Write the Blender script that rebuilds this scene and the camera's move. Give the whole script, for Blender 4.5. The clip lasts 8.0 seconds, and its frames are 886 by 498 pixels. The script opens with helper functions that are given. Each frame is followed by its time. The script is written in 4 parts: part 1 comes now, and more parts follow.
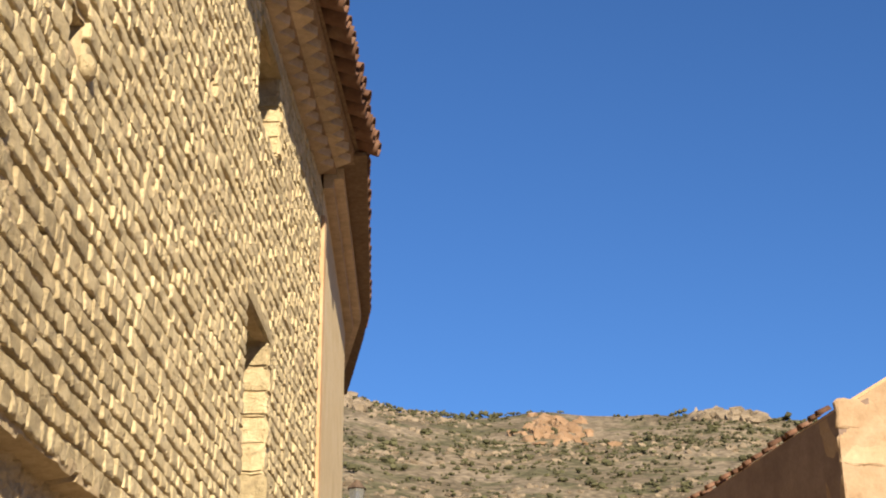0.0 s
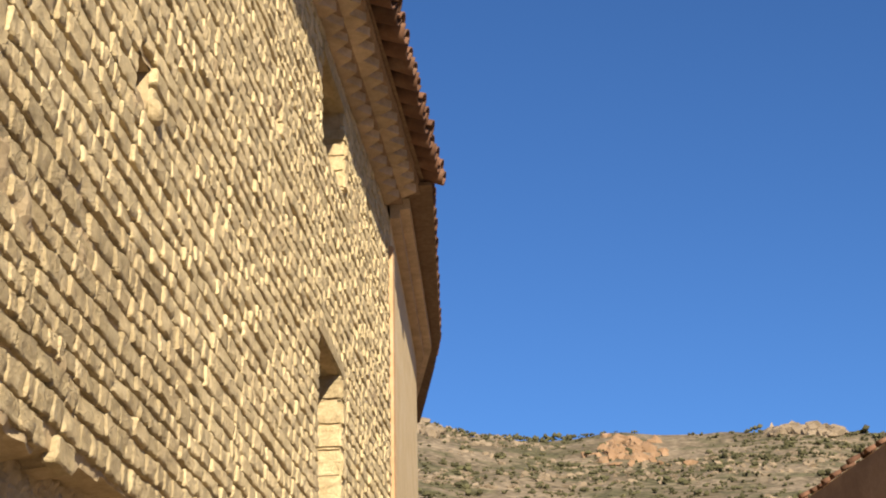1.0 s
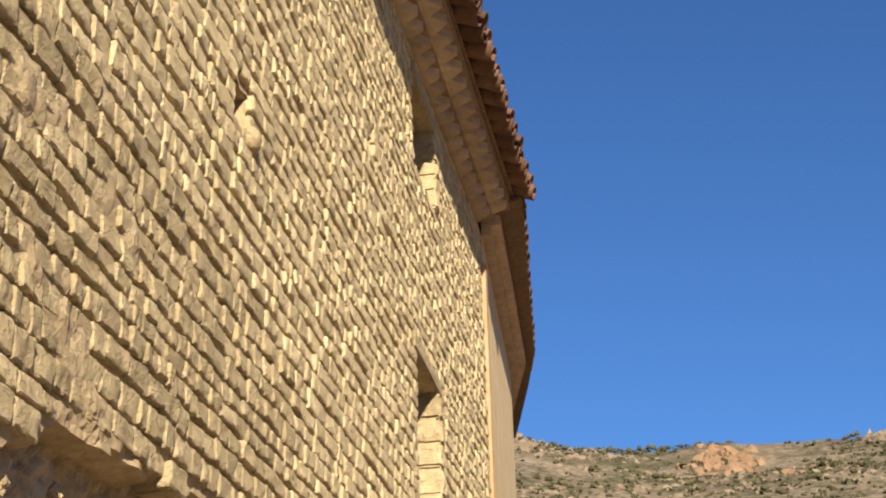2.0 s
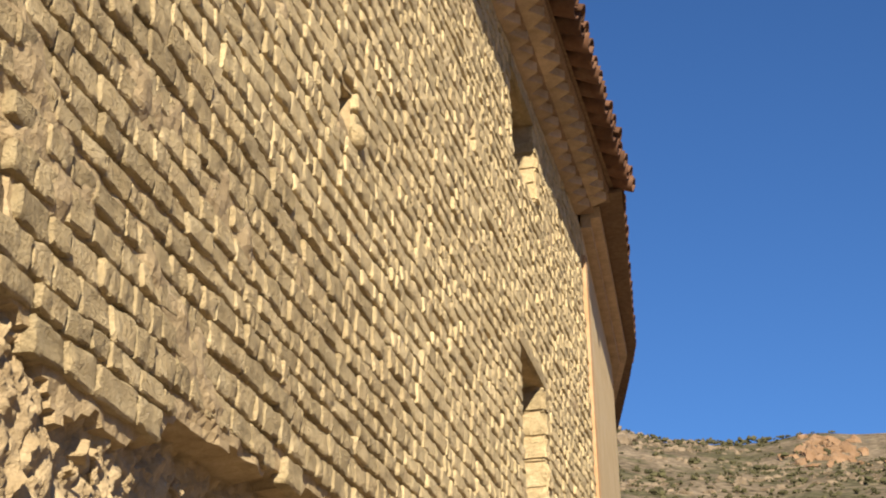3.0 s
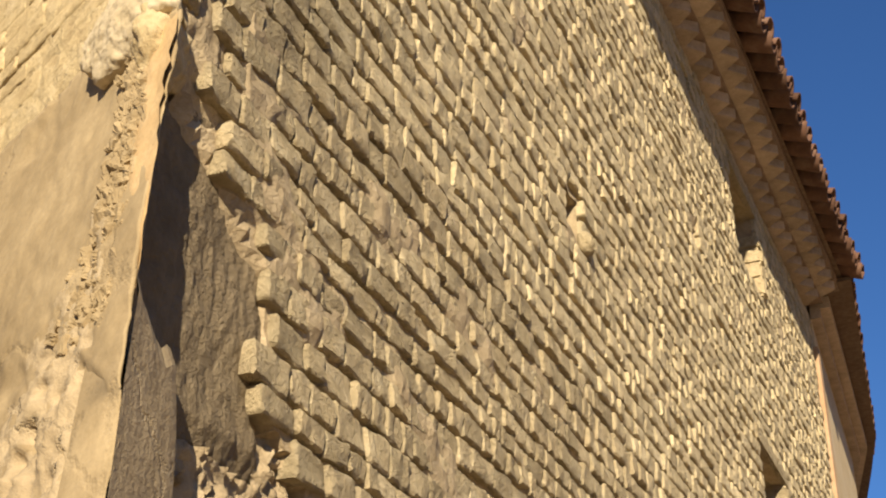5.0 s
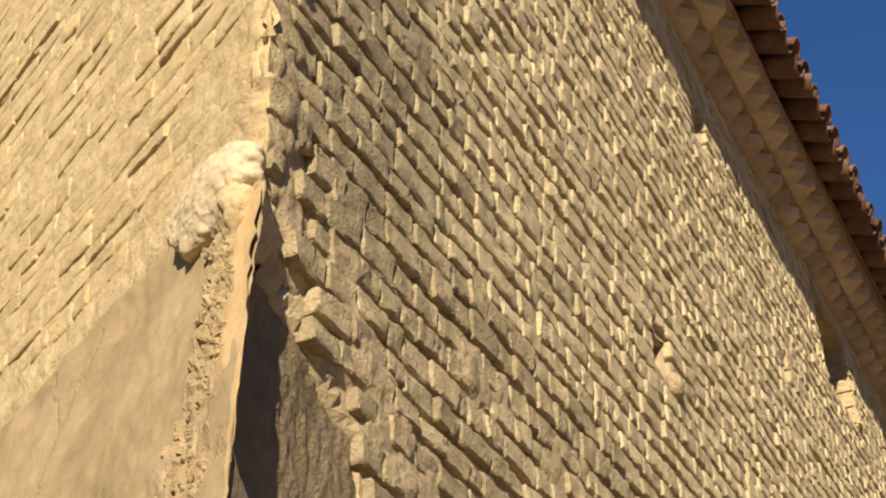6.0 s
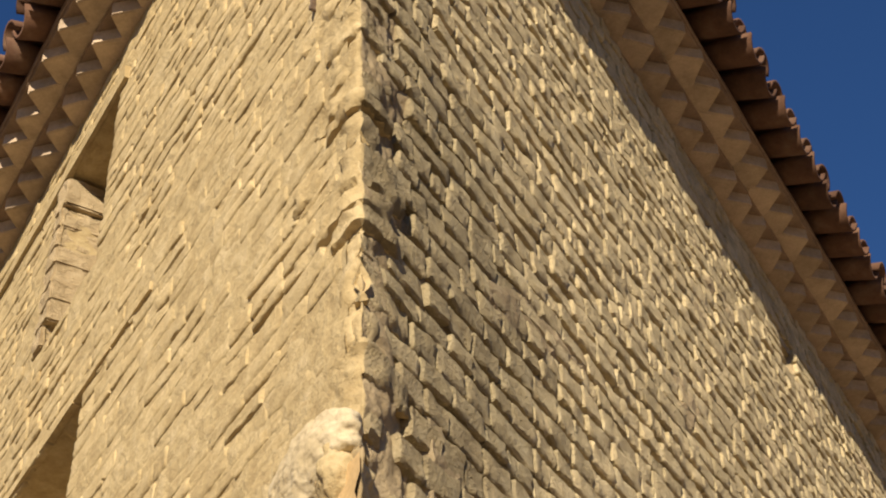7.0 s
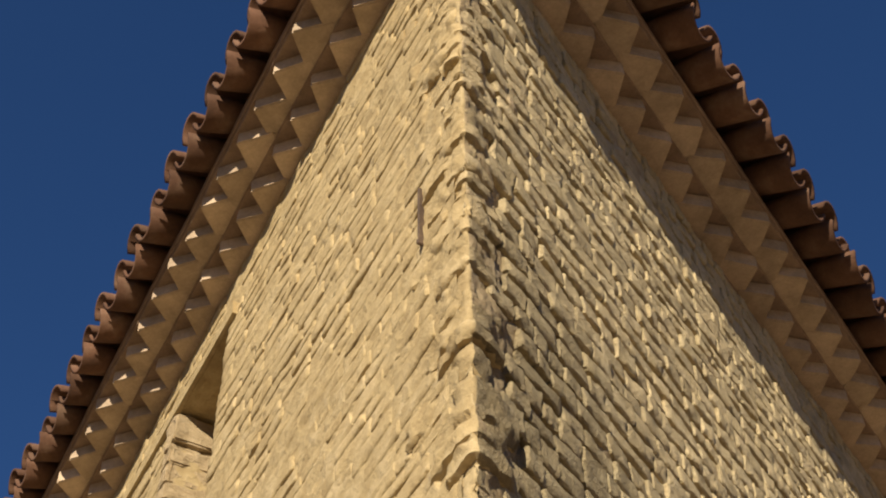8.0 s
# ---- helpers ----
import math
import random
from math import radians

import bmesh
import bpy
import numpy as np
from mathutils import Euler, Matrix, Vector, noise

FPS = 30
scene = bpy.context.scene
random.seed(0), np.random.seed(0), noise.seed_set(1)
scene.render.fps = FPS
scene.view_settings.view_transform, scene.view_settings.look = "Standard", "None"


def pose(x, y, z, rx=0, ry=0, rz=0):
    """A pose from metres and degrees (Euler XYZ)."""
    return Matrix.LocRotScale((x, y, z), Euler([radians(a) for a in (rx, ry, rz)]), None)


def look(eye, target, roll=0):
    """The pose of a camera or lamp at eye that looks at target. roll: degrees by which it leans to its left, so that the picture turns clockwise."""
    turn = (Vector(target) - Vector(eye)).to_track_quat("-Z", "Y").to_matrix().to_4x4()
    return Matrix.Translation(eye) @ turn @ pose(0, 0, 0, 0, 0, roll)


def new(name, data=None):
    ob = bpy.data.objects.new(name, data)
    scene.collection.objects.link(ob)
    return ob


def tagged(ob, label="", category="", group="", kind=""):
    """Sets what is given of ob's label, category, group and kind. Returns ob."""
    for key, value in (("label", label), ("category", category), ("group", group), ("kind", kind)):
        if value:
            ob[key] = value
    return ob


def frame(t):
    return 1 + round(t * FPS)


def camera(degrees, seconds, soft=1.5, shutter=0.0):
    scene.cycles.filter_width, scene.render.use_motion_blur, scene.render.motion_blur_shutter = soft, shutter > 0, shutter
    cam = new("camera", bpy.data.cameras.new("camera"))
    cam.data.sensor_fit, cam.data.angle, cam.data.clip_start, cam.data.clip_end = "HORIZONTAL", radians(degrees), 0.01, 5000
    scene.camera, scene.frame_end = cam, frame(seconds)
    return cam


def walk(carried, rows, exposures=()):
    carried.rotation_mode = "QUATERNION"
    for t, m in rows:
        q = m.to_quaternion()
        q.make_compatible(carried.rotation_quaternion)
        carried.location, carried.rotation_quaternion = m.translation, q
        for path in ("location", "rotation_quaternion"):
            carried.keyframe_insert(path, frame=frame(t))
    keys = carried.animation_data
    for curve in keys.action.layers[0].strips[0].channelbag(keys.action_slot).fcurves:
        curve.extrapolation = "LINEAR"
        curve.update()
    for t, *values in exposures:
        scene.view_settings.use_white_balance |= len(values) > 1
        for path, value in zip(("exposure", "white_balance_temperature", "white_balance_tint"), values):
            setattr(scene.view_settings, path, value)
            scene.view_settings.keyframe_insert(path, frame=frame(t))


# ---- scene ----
# camera and its way: seconds, place, yaw, pitch, roll
cam = camera(31.86, 8.0, soft=2.0)
ROWS = [
    (0, 1.880, -2.540, 1.600, 2.14, 22.35, -0.43),
    (0.5, 1.875, -2.555, 1.611, 3.41, 22.57, -0.83),
    (1, 1.874, -2.576, 1.621, 4.80, 23.28, -1.41),
    (1.5, 1.854, -2.600, 1.621, 6.38, 24.02, -1.62),
    (2.8, 1.784, -2.639, 1.616, 11.40, 23.70, -1.48),
    (3, 1.774, -2.644, 1.618, 12.09, 23.80, -1.26),
    (3.5, 1.752, -2.659, 1.625, 14.08, 24.05, -1.44),
    (4, 1.732, -2.683, 1.638, 16.67, 24.36, -0.75),
    (4.2, 1.728, -2.687, 1.642, 17.36, 24.56, -0.66),
    (5.3, 1.694, -2.685, 1.631, 21.94, 29.29, -1.45),
    (5.5, 1.693, -2.687, 1.638, 22.49, 30.20, -1.91),
    (6, 1.682, -2.699, 1.672, 23.97, 33.15, -2.36),
    (6.5, 1.677, -2.721, 1.700, 25.47, 37.05, -2.57),
    (7, 1.670, -2.741, 1.727, 27.29, 41.95, -3.06),
    (7.5, 1.658, -2.768, 1.743, 29.59, 46.46, -2.23),
    (8, 1.638, -2.779, 1.747, 31.96, 50.31, -1.14),
]
walk(cam, [(t, pose(x, y, z, 90 + p, 0, w) @ pose(0, 0, 0, 0, 0, r)) for t, x, y, z, w, p, r in ROWS],
     [(0, 1.07), (1.5, 1.02), (3.0, 0.90), (4.2, 0.77), (5.5, 0.75), (7.0, 0.50), (8.0, 0.34)])

# low afternoon sun and a clear sky
SUN = Vector((0.285, -0.875, 0.392)).normalized()
world = bpy.data.worlds.new("sky")
scene.world = world
world.use_nodes = True
wn = world.node_tree.nodes
sky = wn.new("ShaderNodeTexSky")
sky.sky_type, sky.sun_disc = "NISHITA", False
sky.sun_elevation, sky.sun_rotation = math.asin(SUN.z), math.atan2(SUN.x, SUN.y)
sky.altitude, sky.air_density, sky.dust_density, sky.ozone_density = 900, 1.0, 0.1, 4.0
wn["Background"].inputs["Strength"].default_value = 0.051
clear = wn.new("ShaderNodeMix")
clear.data_type, clear.blend_type = "RGBA", "MULTIPLY"
clear.inputs[0].default_value, clear.inputs[7].default_value = 1.0, (0.66, 0.97, 1.32, 1)
world.node_tree.links.new(sky.outputs[0], clear.inputs[6])
world.node_tree.links.new(clear.outputs[2], wn["Background"].inputs["Color"])
lamp = bpy.data.lights.new("sun", "SUN")
lamp.energy, lamp.angle, lamp.color = 5.0, radians(0.5), (1.0, 0.86, 0.645)
new("sun", lamp).matrix_world = look(SUN * 60, (0, 0, 0))


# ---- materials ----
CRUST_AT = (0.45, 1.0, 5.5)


def material(name, colours, scale=6.0, rough=0.9, bump=0.4, fine=60.0, spread=0.25, island=False, crack=0.0, dist=0.02, stain=0.35, grit=0.45, crust=0.0):
    """Two scales of mottling between the colours, a tint for each piece, and fine relief."""
    m = bpy.data.materials.new(name)
    m.use_nodes = True
    nt = m.node_tree
    n, l = nt.nodes, nt.links
    b = n["Principled BSDF"]
    b.inputs["Roughness"].default_value = rough
    b.inputs["Specular IOR Level"].default_value = 0.2
    geo = n.new("ShaderNodeNewGeometry")

    def tex(s, detail, r=0.6):
        t = n.new("ShaderNodeTexNoise")
        t.inputs["Scale"].default_value, t.inputs["Detail"].default_value, t.inputs["Roughness"].default_value = s, detail, r
        l.new(geo.outputs["Position"], t.inputs["Vector"])
        return t
    big, small, grain = tex(scale * 0.25, 4), tex(scale, 6, 0.65), tex(fine, 5, 0.7)
    ramp = n.new("ShaderNodeValToRGB")
    for i, c in enumerate(colours):
        e = ramp.color_ramp.elements[i] if i < 2 else ramp.color_ramp.elements.new(1.0)
        e.position, e.color = 0.3 + 0.4 * i / (len(colours) - 1), (*c, 1)
    mixv = n.new("ShaderNodeMath")
    mixv.operation = "MULTIPLY_ADD"
    mixv.inputs[1].default_value = stain
    l.new(big.outputs[0], mixv.inputs[0])
    half = n.new("ShaderNodeMath")
    half.operation = "MULTIPLY"
    half.inputs[1].default_value = 1 - stain
    l.new(small.outputs[0], half.inputs[0])
    l.new(half.outputs[0], mixv.inputs[2])
    l.new(mixv.outputs[0], ramp.inputs[0])
    rnd = geo.outputs["Random Per Island"] if island else n.new("ShaderNodeObjectInfo").outputs["Random"]
    mr = n.new("ShaderNodeMapRange")
    mr.inputs["To Min"].default_value, mr.inputs["To Max"].default_value = 1 - spread, 1 + spread
    l.new(rnd, mr.inputs["Value"])
    gm = n.new("ShaderNodeMapRange")
    gm.inputs["To Min"].default_value, gm.inputs["To Max"].default_value = 0.72, 1.28
    l.new(grain.outputs[0], gm.inputs["Value"])
    pr = n.new("ShaderNodeMath")
    pr.operation = "MULTIPLY"
    l.new(mr.outputs[0], pr.inputs[0])
    l.new(gm.outputs[0], pr.inputs[1])
    vm = n.new("ShaderNodeVectorMath")
    vm.operation = "SCALE"
    l.new(ramp.outputs[0], vm.inputs[0])
    l.new(pr.outputs[0], vm.inputs["Scale"])
    tint = vm.outputs[0]
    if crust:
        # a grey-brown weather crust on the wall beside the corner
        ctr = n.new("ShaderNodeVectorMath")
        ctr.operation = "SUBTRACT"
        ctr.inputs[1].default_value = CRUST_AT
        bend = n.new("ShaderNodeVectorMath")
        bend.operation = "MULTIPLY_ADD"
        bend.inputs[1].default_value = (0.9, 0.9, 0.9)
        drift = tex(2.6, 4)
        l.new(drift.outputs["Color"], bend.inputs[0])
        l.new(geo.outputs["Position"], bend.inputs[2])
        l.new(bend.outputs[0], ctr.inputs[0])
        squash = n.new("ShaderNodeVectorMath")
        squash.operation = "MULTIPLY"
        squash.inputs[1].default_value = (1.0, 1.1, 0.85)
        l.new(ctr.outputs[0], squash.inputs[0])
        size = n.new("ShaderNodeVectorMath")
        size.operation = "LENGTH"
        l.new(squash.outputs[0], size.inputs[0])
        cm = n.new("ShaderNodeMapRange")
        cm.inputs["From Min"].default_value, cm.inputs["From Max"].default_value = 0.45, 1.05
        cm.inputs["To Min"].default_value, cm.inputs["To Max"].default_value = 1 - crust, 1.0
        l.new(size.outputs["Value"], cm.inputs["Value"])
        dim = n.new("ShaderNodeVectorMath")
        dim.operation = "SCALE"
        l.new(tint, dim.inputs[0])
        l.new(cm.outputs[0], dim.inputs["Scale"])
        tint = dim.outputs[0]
    l.new(tint, b.inputs["Base Color"])
    height = n.new("ShaderNodeMath")
    height.operation = "MULTIPLY_ADD"
    height.inputs[1].default_value = grit
    l.new(grain.outputs[0], height.inputs[0])
    l.new(small.outputs[0], height.inputs[2])
    top = height
    if crack:
        v = n.new("ShaderNodeTexVoronoi")
        v.feature = "DISTANCE_TO_EDGE"
        v.inputs["Scale"].default_value = crack
        warp = n.new("ShaderNodeVectorMath")
        warp.operation = "MULTIPLY_ADD"
        warp.inputs[1].default_value = (0.3, 0.3, 0.3)
        l.new(small.outputs["Color"], warp.inputs[0])
        l.new(geo.outputs["Position"], warp.inputs[2])
        l.new(warp.outputs[0], v.inputs["Vector"])
        cr = n.new("ShaderNodeMapRange")
        cr.inputs["From Max"].default_value = 0.02
        l.new(v.outputs["Distance"], cr.inputs["Value"])
        top = n.new("ShaderNodeMath")
        top.operation = "ADD"
        l.new(height.outputs[0], top.inputs[0])
        l.new(cr.outputs[0], top.inputs[1])
    bp = n.new("ShaderNodeBump")
    bp.inputs["Strength"].default_value, bp.inputs["Distance"].default_value = bump, dist
    l.new(top.outputs[0], bp.inputs["Height"])
    l.new(bp.outputs[0], b.inputs["Normal"])
    return m


STONE = [(0.39, 0.32, 0.205), (0.58, 0.47, 0.28), (0.69, 0.58, 0.37)]
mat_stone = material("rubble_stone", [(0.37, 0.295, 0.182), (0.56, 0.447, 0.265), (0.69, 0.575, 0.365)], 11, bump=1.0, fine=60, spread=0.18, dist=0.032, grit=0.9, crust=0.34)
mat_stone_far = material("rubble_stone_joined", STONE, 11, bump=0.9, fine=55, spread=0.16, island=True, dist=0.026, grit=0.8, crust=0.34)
mat_gold = material("golden_stone", [(0.36, 0.265, 0.135), (0.48, 0.37, 0.20), (0.58, 0.465, 0.275)], 9, bump=0.8, fine=45, spread=0.07, dist=0.016)
mat_gold_far = material("golden_stone_joined", [(0.36, 0.265, 0.135), (0.48, 0.37, 0.20), (0.58, 0.465, 0.275)], 9, bump=0.8, fine=45, spread=0.07, island=True, dist=0.016)
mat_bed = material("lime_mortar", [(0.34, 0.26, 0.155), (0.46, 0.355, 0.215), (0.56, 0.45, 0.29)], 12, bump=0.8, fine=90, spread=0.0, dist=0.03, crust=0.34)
mat_goldbed = material("golden_mortar", [(0.36, 0.265, 0.135), (0.465, 0.36, 0.195), (0.56, 0.45, 0.27)], 11, bump=1.0, fine=42, spread=0.0, dist=0.014, grit=0.5)
mat_white = material("white_lime", [(0.44, 0.35, 0.21), (0.54, 0.44, 0.28), (0.62, 0.53, 0.37)], 9, bump=0.7, fine=50, spread=0.05, dist=0.012)
mat_render = material("cement_render", [(0.23, 0.168, 0.088), (0.32, 0.24, 0.132), (0.43, 0.33, 0.19)], 3.5, bump=0.35, fine=45, spread=0.0, crack=1.1, dist=0.012)
mat_slab = material("grey_render", [(0.304, 0.230, 0.134), (0.375, 0.288, 0.171), (0.450, 0.350, 0.215)], 5, bump=0.5, fine=40, spread=0.0, crack=1.5, dist=0.02)
mat_patch = material("weathered_plaster", [(0.174, 0.132, 0.078), (0.227, 0.174, 0.105), (0.278, 0.218, 0.134)], 14, bump=1.0, fine=45, spread=0.0, dist=0.025, grit=0.7)
mat_ochre = material("ochre_render", [(0.42, 0.28, 0.13), (0.52, 0.36, 0.18), (0.58, 0.44, 0.25)], 6, bump=0.4, fine=50, spread=0.0, dist=0.015)
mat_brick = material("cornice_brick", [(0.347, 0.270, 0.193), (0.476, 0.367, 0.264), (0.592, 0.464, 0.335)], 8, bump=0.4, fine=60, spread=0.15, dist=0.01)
# cornice brick darkened: shade of the recesses between teeth, put into the colour
mat_recess_shade = material("corbel_brick", [(0.193, 0.136, 0.096), (0.280, 0.196, 0.140), (0.367, 0.263, 0.184)], 8, bump=0.4, fine=60, spread=0.0, dist=0.01)
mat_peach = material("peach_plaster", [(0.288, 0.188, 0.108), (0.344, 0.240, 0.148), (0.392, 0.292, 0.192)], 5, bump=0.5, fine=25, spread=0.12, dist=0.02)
mat_tile = material("clay_tile", [(0.079, 0.042, 0.027), (0.130, 0.068, 0.043), (0.194, 0.122, 0.083)], 7, bump=0.35, fine=50, spread=0.3, dist=0.01)
mat_tile_far = material("clay_tile_joined", [(0.079, 0.042, 0.027), (0.130, 0.068, 0.043), (0.194, 0.122, 0.083)], 7, bump=0.35, fine=50, spread=0.3, island=True, dist=0.01)
# plaster of the low house's side wall, darkened to carry its shade
mat_shaded_side = material("brown_plaster", [(0.155, 0.108, 0.085), (0.205, 0.145, 0.112), (0.25, 0.182, 0.142)], 3, bump=0.3, fine=30, spread=0.0, dist=0.01)
mat_plaster = material("cream_plaster", [(0.528, 0.405, 0.229), (0.616, 0.484, 0.290), (0.651, 0.537, 0.361)], 2.5, bump=0.3, fine=30, spread=0.0, dist=0.01)
mat_orange = material("orange_plaster", [(0.36, 0.215, 0.115), (0.43, 0.28, 0.16), (0.47, 0.35, 0.23)], 3.5, bump=0.4, fine=25, spread=0.0, dist=0.02)
mat_wood = material("old_wood", [(0.12, 0.08, 0.05), (0.18, 0.12, 0.08), (0.24, 0.17, 0.11)], 15, bump=0.4, fine=70, spread=0.1, dist=0.01)
mat_iron = material("rusty_iron", [(0.05, 0.035, 0.03), (0.10, 0.07, 0.05), (0.18, 0.12, 0.08)], 20, rough=0.6, bump=0.2, spread=0.0, dist=0.004)
mat_ground = material("street_gravel", [(0.21, 0.16, 0.105), (0.28, 0.215, 0.145), (0.35, 0.275, 0.19)], 2, bump=0.5, fine=25, spread=0.0, dist=0.03)
mat_bush = material("scrub_leaves", [(0.054, 0.054, 0.026), (0.076, 0.072, 0.036), (0.101, 0.094, 0.050)], 1.5, bump=0.6, fine=5, spread=0.35, island=True, dist=0.2)
mat_rock = material("hill_rock", [(0.160, 0.124, 0.084), (0.216, 0.168, 0.116), (0.272, 0.216, 0.156)], 0.5, bump=0.8, fine=3, spread=0.15, island=True, dist=0.5)


def hill_material():
    """Dry scrub hillside: ochre earth, grey rock, green tussocks."""
    m = bpy.data.materials.new("hillside")
    m.use_nodes = True
    n, l = m.node_tree.nodes, m.node_tree.links
    b = n["Principled BSDF"]
    b.inputs["Roughness"].default_value = 0.95
    b.inputs["Specular IOR Level"].default_value = 0.1
    geo = n.new("ShaderNodeNewGeometry")

    def tex(s, d):
        t = n.new("ShaderNodeTexNoise")
        t.inputs["Scale"].default_value, t.inputs["Detail"].default_value = s, d
        l.new(geo.outputs["Position"], t.inputs["Vector"])
        return t
    soil, green, speck = tex(0.05, 6), tex(0.12, 8), tex(0.8, 6)
    r1 = n.new("ShaderNodeValToRGB")
    r1.color_ramp.elements[0].position, r1.color_ramp.elements[0].color = 0.38, (0.135, 0.108, 0.072, 1)
    r1.color_ramp.elements[1].position, r1.color_ramp.elements[1].color = 0.62, (0.215, 0.172, 0.12, 1)
    l.new(soil.outputs[0], r1.inputs[0])
    r2 = n.new("ShaderNodeValToRGB")
    r2.color_ramp.elements[0].position, r2.color_ramp.elements[0].color = 0.48, (0, 0, 0, 1)
    r2.color_ramp.elements[1].position, r2.color_ramp.elements[1].color = 0.60, (0.8, 0.8, 0.8, 1)
    l.new(green.outputs[0], r2.inputs[0])
    mx = n.new("ShaderNodeMix")
    mx.data_type = "RGBA"
    l.new(r2.outputs[0], mx.inputs[0])
    l.new(r1.outputs[0], mx.inputs[6])
    mx.inputs[7].default_value = (0.082, 0.08, 0.042, 1)
    mp = n.new("ShaderNodeMapRange")
    mp.inputs["From Min"].default_value, mp.inputs["From Max"].default_value = 0.3, 0.7
    mp.inputs["To Min"].default_value, mp.inputs["To Max"].default_value = 0.5, 1.5
    l.new(speck.outputs[0], mp.inputs["Value"])
    vm = n.new("ShaderNodeVectorMath")
    vm.operation = "SCALE"
    l.new(mx.outputs[2], vm.inputs[0])
    l.new(mp.outputs[0], vm.inputs["Scale"])
    l.new(vm.outputs[0], b.inputs["Base Color"])
    bp = n.new("ShaderNodeBump")
    bp.inputs["Strength"].default_value, bp.inputs["Distance"].default_value = 0.8, 1.0
    l.new(speck.outputs[0], bp.inputs["Height"])
    l.new(bp.outputs[0], b.inputs["Normal"])
    return m


mat_hill = hill_material()
mat_earth = material("orange_earth", [(0.212, 0.128, 0.072), (0.264, 0.166, 0.098), (0.272, 0.191, 0.123)], 0.6, bump=0.7, fine=2, spread=0.1, island=True, dist=0.4)
mat_glass = bpy.data.materials.new("lantern_glass")
mat_glass.use_nodes = True
gb = mat_glass.node_tree.nodes["Principled BSDF"]
gb.inputs["Base Color"].default_value, gb.inputs["Roughness"].default_value = (0.30, 0.30, 0.28, 1), 0.25
gb.inputs["Transmission Weight"].default_value = 0.6


# ---- helpers of this scene ----
def raw(name, verts, faces, mat, parent=None, label="", smooth=False):
    me = bpy.data.meshes.new(name)
    me.from_pydata([tuple(v) for v in verts], [], faces)
    me.materials.append(mat)
    if smooth:
        me.polygons.foreach_set("use_smooth", [True] * len(me.polygons))
    me.update()
    ob = new(name, me)
    ob.parent = parent
    return tagged(ob, label) if label else ob


def part(name, bm, mat, parent=None, label="", smooth=False):
    me = bpy.data.meshes.new(name)
    bmesh.ops.recalc_face_normals(bm, faces=bm.faces)
    bm.to_mesh(me)
    bm.free()
    me.materials.append(mat)
    if smooth:
        me.polygons.foreach_set("use_smooth", [True] * len(me.polygons))
    ob = new(name, me)
    ob.parent = parent
    return tagged(ob, label) if label else ob


def rough_up(bm, amp, freq, shift):
    bm.normal_update()
    for v in bm.verts:
        p = v.co * freq + Vector((shift, shift * 0.7, -shift))
        v.co += v.normal * amp * (noise.noise(p) + 0.5 * noise.noise(p * 2.3))


def box(bm, lo, hi, m=None):
    vs = [bm.verts.new((m @ Vector(c)) if m else c) for c in
          [(x, y, z) for z in (lo[2], hi[2]) for y in (lo[1], hi[1]) for x in (lo[0], hi[0])]]
    for f in ((0, 2, 3, 1), (4, 5, 7, 6), (0, 1, 5, 4), (2, 6, 7, 3), (0, 4, 6, 2), (1, 3, 7, 5)):
        bm.faces.new([vs[i] for i in f])
    return vs


def prism(bm, plan, z0, z1):
    lo = [bm.verts.new((x, y, z0)) for x, y in plan]
    hi = [bm.verts.new((x, y, z1)) for x, y in plan]
    k = len(plan)
    bm.faces.new(lo[::-1])
    bm.faces.new(hi)
    for i in range(k):
        bm.faces.new((lo[i], lo[(i + 1) % k], hi[(i + 1) % k], hi[i]))


# ---- the two walls as frames: along, outwards, up ----
ANG = radians(30.06)
DL, NL = Vector((-math.cos(ANG), math.sin(ANG), 0)), Vector((-math.sin(ANG), -math.cos(ANG), 0))


def bow(y):
    return 0.00098 * y * y


def east(y, o, z):
    """A place on the long wall: metres from the corner, outwards, up."""
    return Vector((bow(y) + o, y, z))


def south(s, o, z):
    """A place on the sunny wall: metres from the corner, outwards, up."""
    return DL * s + NL * o + Vector((0, 0, z))


EAST = Matrix(((0, 1, 0, 0), (-1, 0, 0, 0), (0, 0, 1, 0), (0, 0, 0, 1)))
SOUTH = Matrix(((DL.x, NL.x, 0, 0), (DL.y, NL.y, 0, 0), (0, 0, 1, 0), (0, 0, 0, 1)))


